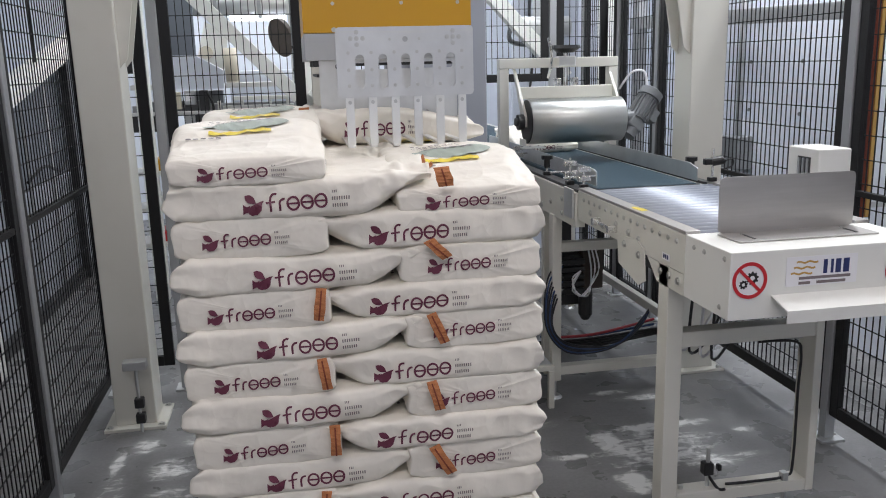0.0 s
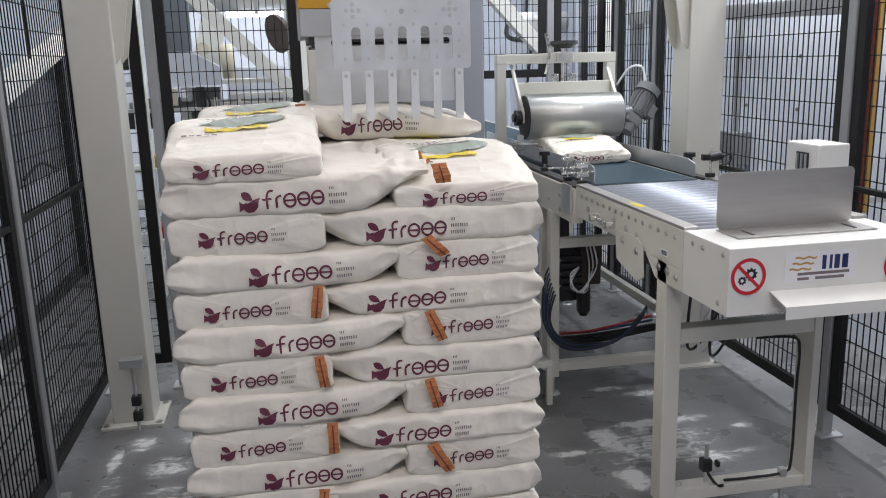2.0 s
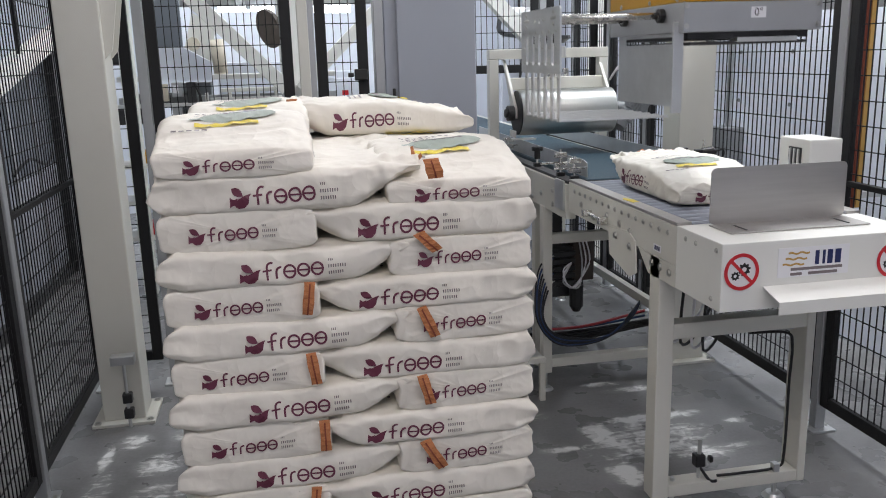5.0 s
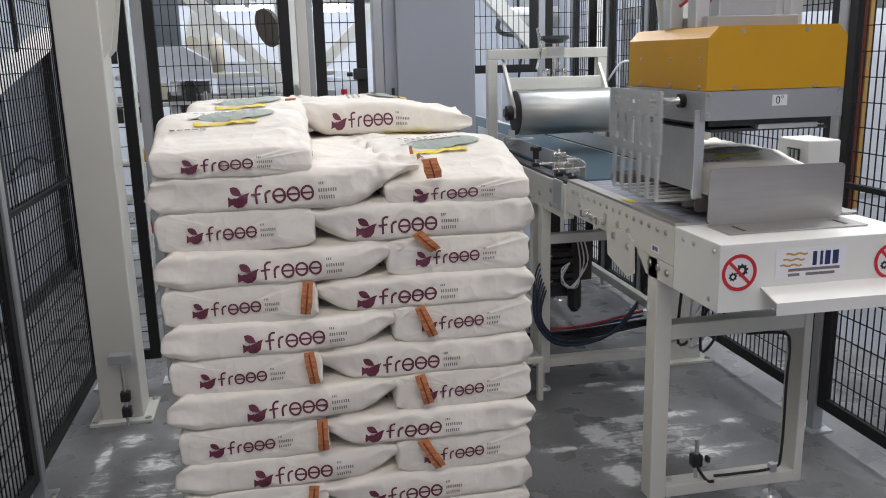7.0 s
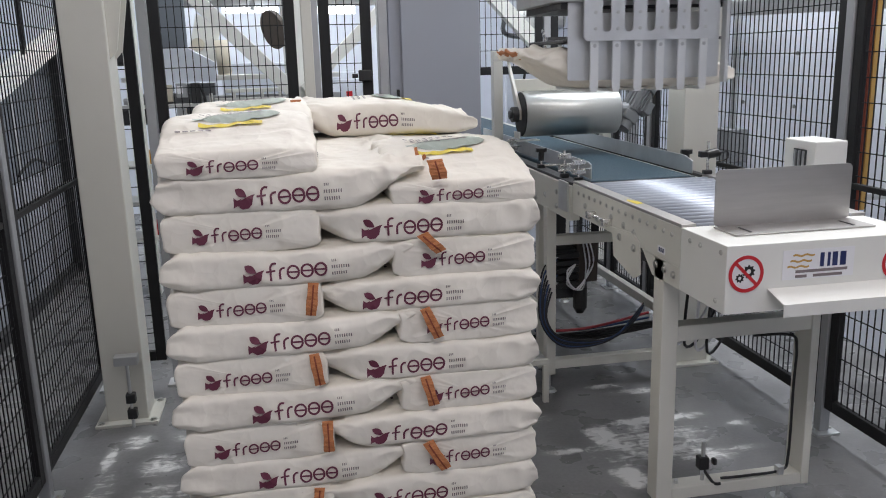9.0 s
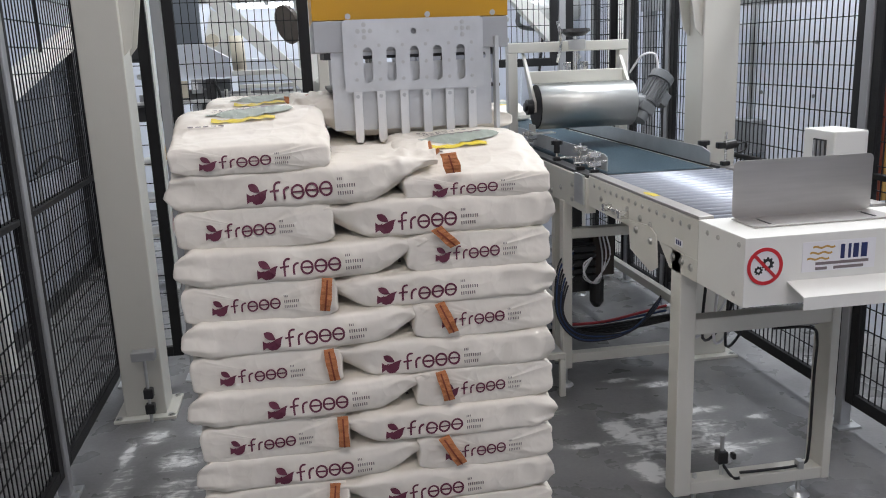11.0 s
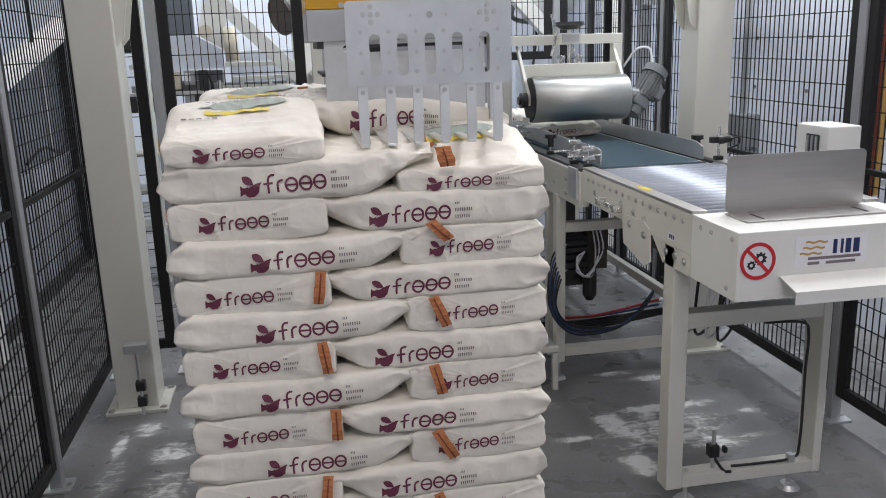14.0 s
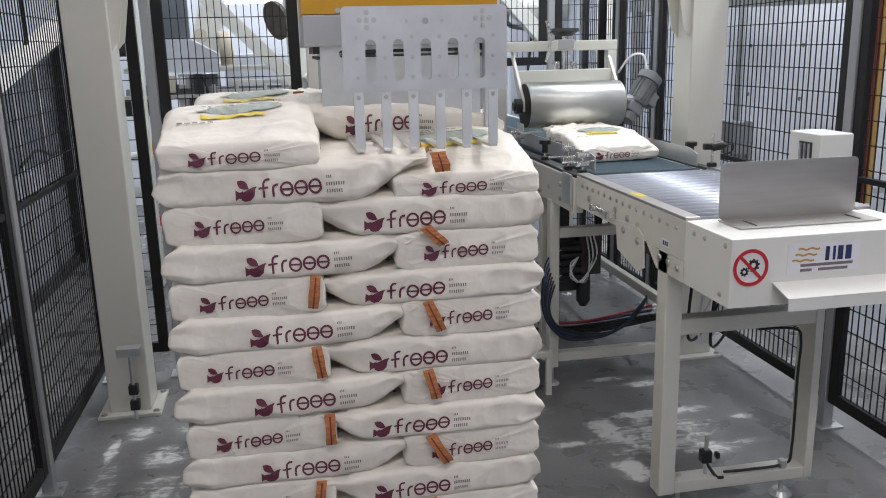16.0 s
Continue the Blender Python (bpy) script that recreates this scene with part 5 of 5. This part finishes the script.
ad = thing("air_drum", "grey air receiver on a bracket behind the press", "air receiver", pose(2.42, 4.50, 2.04))
part("tank", ccyl((-0.2, 0, 0), (0.2, 0, 0), 0.08, 20), GALV, ad, "", True)
part("bracket", cbox(-0.1, 0.1, -0.01, 0.02, 0.05, 0.95), GREYBAND, ad)
part("pipe", tube([(-0.25, 0.0, 0.1), (-0.3, 0, -0.1), (-0.1, 0, -0.14), (0.1, 0, -0.1)], 0.02), MOTORGREY, ad)
bw = thing("blue_bin", "blue plastic crate behind the belt conveyor", "crate", pose(1.25, 3.3, 0.78))
part("crate", cbox(0, 0.30, 0, 0.3, 0.25, 0.47, 0.01), BLUEHOSE, bw)
part("stand", cbox(0.02, 0.28, 0.02, 0.28, -0.78, 0.25), GREYBAND, bw)
# west background machines
wm = thing("dust_collector", "dark grey machine housing beyond the west fence", "machine", pose(-2.3, 1.0, 0))
part("housing", cbox(0, 0.55, 0.6, 2.4, 0.0, 1.5, 0.02), MOTORGREY, wm)
part("duct", ccyl((0.25, 1.0, 1.5), (0.25, 1.0, 3.2), 0.16, 20), DARKSTEEL, wm, "", True)
part("hose", tube([(0.45, -0.2, 2.6), (0.75, 0.0, 2.0), (0.7, 0.3, 1.75), (0.5, 0.5, 1.8), (0.4, 0.7, 1.5)], 0.016), RUBBER, wm)
part("shelf", cbox(0.0, 0.6, -0.9, 0.4, 0.75, 0.80), GREYBAND, wm)
part("crate", cbox(0.1, 0.5, -0.6, 0.1, 0.80, 1.25, 0.02), WALLGREY, wm)
part("shelf_leg", cbox(0.0, 0.04, -0.9, -0.86, 0, 0.75), GREYBAND, wm)

lw = thing("plant_housing", "mid grey panelled plant housing beyond the west fence", "machine", pose(-1.62, 3.0, 0))
for k in range(5):
    part("panel", cbox(0.0, 0.04, 0.02 + k * 0.62, 0.63 + k * 0.62, 0.95, 1.46 + 0.115 * k, 0.005), WALLGREY, lw)
    part("rib", cbox(0.035, 0.055, 0.60 + k * 0.62, 0.64 + k * 0.62, 0.10, 1.44 + 0.115 * k, 0.004), GREYBAND, lw, "pale folded rib")
    part("lower_panel", cbox(0.0, 0.04, 0.02 + k * 0.62, 0.63 + k * 0.62, 0.08, 0.93, 0.005), CABGREY, lw)
part("post", cbox(0.06, 0.13, 2.32, 2.39, 0.0, 1.92, 0.005), DARKSTEEL, lw, "dark upright post")
part("foot", cbox(0.0, 0.10, 0.0, 3.15, 0.0, 0.08, 0.004), DARKSTEEL, lw)
part("hose", tube([(0.16, 1.30, 2.60), (0.18, 1.24, 2.25), (0.16, 1.32, 2.00), (0.12, 1.44, 1.84), (0.06, 1.46, 1.70)], 0.014), RUBBER, lw, "black hanging hose")
part("hose", tube([(0.10, 1.0, 1.02), (0.14, 1.3, 1.10), (0.14, 1.7, 1.02), (0.10, 2.1, 1.06)], 0.012), RUBBER, lw, "black slack cable")

# ---- gripper ----
gr = thing("gripper_head", "gantry gripper head with ochre yellow cover and steel finger combs", "gripper", pose(0.7, 1.0, 1.8))
HX, HY = 0.25, 0.31
bm = bmesh.new()
c = 0.035
prof = [(-HX, 0.098), (HX, 0.098), (HX, 0.30 - c), (HX - c, 0.302), (-HX + c, 0.302), (-HX, 0.30 - c)]
cover = plate(prof, 2 * HY, "xz", -HY)
part("cover", cover, YELLOW, gr, "ochre yellow sheet cover")
for x in (-0.13, 0.10):
    bolt(gr, pose(x, -HY, 0.285, 90, 0, 0), 0.7)
for x in (-0.15, 0.14):
    bolt(gr, pose(x, -HY, 0.106, 90, 0, 0), 0.6)
for y in (-0.26, -0.05, 0.2):
    bolt(gr, pose(-HX, y, 0.108, 0, -90, 0), 0.8)
    bolt(gr, pose(-HX, y, 0.20, 0, -90, 0), 0.6)
part("band", cbox(-HX, HX, -HY, HY, 0.0, 0.096, 0.003), GREYBAND, gr, "grey steel band")
for x in (-0.24, 0.235):
    for z in (0.02, 0.085):
        bolt(gr, pose(x, -HY, z, 90, 0, 0), 0.8)
part("label", cbox(-0.012, 0.042, -HY - 0.001, -HY, 0.043, 0.078), LABELWHITE, gr, "small white label")
cu = bpy.data.curves.new("label_text", "FONT")
cu.body, cu.size, cu.align_x, cu.align_y = "0\u00b0", 0.036, "CENTER", "CENTER"
tx = new("label_text", cu)
tx.parent, tx.matrix_basis = gr, pose(0.015, -HY - 0.0016, 0.060, 90, 0, 0)
cu.materials.append(BLACKPLASTIC)
# added dark plate stands in for the shaded gap under the band
part("band_gap_shade", cbox(-HX + 0.03, HX - 0.03, -HY + 0.03, HY - 0.03, -0.022, 0.0), DARKSTEEL, gr)
for s in (-1,):
    hole = rounded(-0.24, 0.20, -0.035, -0.012, 0.010)
    part("side_plate", plate(rounded(-0.255, 0.26, -0.245, 0.002, 0.006), 0.004, "yz", s * 0.232, [hole]), GALV, gr, "grey guide plate")
    part("plate_flange", cbox(-0.266, -0.230, -0.275, -0.262, -0.262, 0.035, 0.002), GALV, gr)
    for y in (-0.155, 0.155):
        part("bushing", ccyl((s * HX, y, 0.060), (s * (HX + 0.018), y, 0.060), 0.024, 16), BLACKPLASTIC, gr, "black rod bushing")
part("mast", cbox(-0.11, 0.11, -0.11, 0.11, 0.34, 3.05, 0.006), GALV, gr, "grey steel lifting mast")
part("mast_flange", cbox(-0.17, 0.17, -0.15, 0.15, 0.302, 0.34, 0.004), GREYBAND, gr)
for x, y, h in ((-0.20, 0.05, 0.14), (-0.17, -0.08, 0.12), (0.15, -0.02, 0.26), (0.20, 0.08, 0.24), (0.20, -0.06, 0.20)):
    part("valve", cbox(x - 0.025, x + 0.025, y - 0.03, y + 0.03, 0.302, 0.302 + h, 0.004), ALU, gr, "small grey valve")
part("air_hose", tube([(-0.20, 0.0, 0.38), (-0.16, -0.06, 0.42), (-0.11, -0.06, 0.40), (-0.10, 0.0, 0.36)], 0.006), REDHOSE, gr, "red air hose")

pad = new("pressure_pad")
pad.parent = gr
part("pad_plate", cbox(-0.215, 0.215, -0.29, 0.27, -0.040, -0.030, 0.002), DARKSTEEL, pad, "dark pressure plate")
part("pad_channel", cbox(-0.05, 0.17, -0.30, -0.25, -0.034, -0.018, 0.002), ALU, pad, "bright channel")
for x in (-0.06, 0.07):
    for y in (-0.15, 0.12):
        part("pad_rod", ccyl((x, y, -0.03), (x, y, 0.09), 0.008, 10), CHROME, pad)
tagged(pad, "dark pressure pad under the gripper")


def comb():
    """One finger comb: slotted plate, six fingers with tines under the sack, two slide rods. Its face looks along -x."""
    e = new("finger_comb")
    e.parent = gr
    tagged(e, "slotted steel comb with six bent fingers")
    holes = []
    for k in range(5):
        cy = (k - 2) * 0.0735
        holes.append(rounded(cy - 0.0145, cy + 0.0145, -0.095, 0.013, 0.0144, 5))
    holes.append([(0.009 * math.cos(2 * math.pi * k / 14), 0.058 + 0.009 * math.sin(2 * math.pi * k / 14)) for k in range(14)])
    part("comb_plate", plate(rounded(-0.2215, 0.2215, -0.122, 0.097, 0.012), 0.006, "yz", -0.006, holes), GALV, e, "slotted galvanised plate")
    for k in range(6):
        cy = (k - 2.5) * 0.0735
        bm = box(bmesh.new(), 0.001, 0.007, cy - 0.0135, cy + 0.0135, -0.274, -0.02, 0.001)
        box(bm, 0.001, 0.40, cy - 0.011, cy + 0.011, -0.282, -0.274, 0.001)
        part("finger", bm, ALU, e, "bent steel finger")
        for z in (-0.035, -0.085, 0.018):
            bolt(e, pose(-0.006, cy, z, 0, -90, 0), 0.5)
        bolt(e, pose(0.001, cy, -0.137, 0, -90, 0), 0.55)
    for y in (-0.155, 0.155):
        part("slide_rod", ccyl((0.0, y, 0.060), (0.46, y, 0.060), 0.012, 14), CHROME, e, "polished slide rod", True)
        for dy, dz in ((0, 0), (0.024, 0), (-0.024, 0), (0, 0.024), (0, -0.024)):
            bolt(e, pose(-0.006, y + dy * 0.8, 0.062 + dz * 0.8, 0, -90, 0), 0.65)
    for y in (-0.045, 0.05):
        bolt(e, pose(-0.006, y, 0.058, 0, -90, 0), 0.4)
    return e


comb_a = comb()


# ---- what moves ----
def motions():
    head = [  # seconds, x, y, z, turn
        (0, .696, 1.14, 1.783, 90), (1.05, .696, 1.14, 1.783, 90), (1.5, .696, 1.14, 1.823, 90), (2.0, .697, 1.14, 1.854, 90), (2.5, .70, 1.14, 1.891, 90), (2.8, .705, 1.14, 1.903, 88),
        (3.0, .72, 1.13, 1.910, 83), (3.2, .78, 1.12, 1.918, 67), (3.35, .85, 1.11, 1.922, 52), (3.5, .93, 1.10, 1.922, 37), (3.7, 1.06, 1.08, 1.922, 22), (3.9, 1.23, 1.05, 1.920, 14), (4.2, 1.545, 0.98, 1.915, 5),
        (4.7, 1.82, 0.78, 1.88, 0), (5.2, 1.90, 0.64, 1.74, 0), (5.9, 1.905, 0.61, 1.54, 0), (6.3, 1.905, 0.61, 1.524, 0), (6.5, 1.905, 0.61, 1.524, 0), (7.0, 1.943, 0.61, 1.524, 0), (7.35, 1.963, 0.61, 1.526, 0),
        (7.5, 1.966, 0.61, 1.543, 0), (7.75, 1.967, 0.61, 1.64, 0), (8.0, 1.966, 0.615, 1.745, 1), (8.2, 1.945, 0.615, 1.835, 6), (8.35, 1.90, 0.615, 1.873, 18), (8.5, 1.815, 0.615, 1.897, 32), (8.6, 1.745, 0.615, 1.905, 43), (8.7, 1.675, 0.615, 1.909, 57),
        (8.8, 1.615, 0.617, 1.911, 71), (8.9, 1.555, 0.618, 1.912, 82), (9.0, 1.502, 0.62, 1.913, 88), (9.2, 1.41, 0.64, 1.913, 90), (9.8, 1.06, 0.69, 1.912, 90), (10.3, .80, 0.72, 1.89, 90), (10.8, .71, 0.73, 1.79, 90), (11.3, .70, 0.73, 1.728, 90), (11.6, .70, 0.73, 1.717, 90),
        (12.1, .70, 0.73, 1.717, 90), (12.5, .70, 0.73, 1.735, 90), (13.0, .70, 0.73, 1.765, 90), (13.3, .70, 0.73, 1.768, 90), (13.6, .70, 0.73, 1.768, 90), (16.0, .70, 0.73, 1.768, 90)]
    walk(gr, [(t, pose(x, y, z, 0, 0, r)) for t, x, y, z, r in head])
    opened = [(0, .40), (2.0, .40), (3.7, .39), (4.2, .36), (6.3, .37), (6.5, .355), (6.8, .20), (7.0, .085), (7.2, 0), (7.5, 0), (13.2, 0), (13.4, .13), (13.6, .38), (13.75, .42), (16.0, .42)]
    walk(comb_a, [(t, pose(-.272 - d, 0, 0)) for t, d in opened])
    pads = [(0, -.02), (1.0, -.04), (2.0, 0), (7.2, 0), (7.5, -.02), (8.0, -.085), (12.9, -.085), (13.3, -.05), (13.7, -.10), (14.5, 0), (16.0, 0)]
    walk(pad, [(t, pose(0, 0, z)) for t, z in pads])
    walk(lift, [(0, pose(0, 0, 1.045)), (5.9, pose(0, 0, 1.045)), (6.2, pose(0, 0, 1.140)), (8.15, pose(0, 0, 1.140)), (8.6, pose(0, 0, 1.045)), (16, pose(0, 0, 1.045))])
    # sacks: in on the belt, up on the bars, over to the stack
    bz = 1.172 + 0.056
    rows = [(0, pose(1.975, 3.33, bz, 0, 0, 90)), (4.2, pose(1.975, 1.352, bz, 0, 0, 90)), (5.65, pose(1.97, 0.67, bz + .006, 0, 0, 90)), (5.85, pose(1.97, 0.625, bz + .02, 0, 0, 90)),
            (6.25, pose(1.97, 0.62, 1.306, 0, 0, 90)), (6.9, pose(1.97, 0.62, 1.306, 0, 0, 90)), (7.2, pose(1.96, 0.615, 1.307, 0, 0, 90))]
    rows += [(t, pose(x, y, z - .218, 0, 0, 90 + r)) for t, x, y, z, r in head if 7.3 < t < 13.45]
    rows += [(13.6, pose(.70, .70, 1.530, 0, 0, 180)), (13.75, pose(.70, .69, 1.520, 0, 0, 180)), (16, pose(.70, .69, 1.520, 0, 0, 180))]
    walk(moving_sack, rows)
    v = 0.471
    walk(next_sack, [(0, pose(1.975, 7.27, bz, 0, 0, 90)), (5.0, pose(1.975, 7.26, bz, 0, 0, 90)), (13.35, pose(1.975, 3.33, bz, 0, 0, 90)), (16.0, pose(1.975, 3.33 - v * 2.65, bz, 0, 0, 90))])


motions()
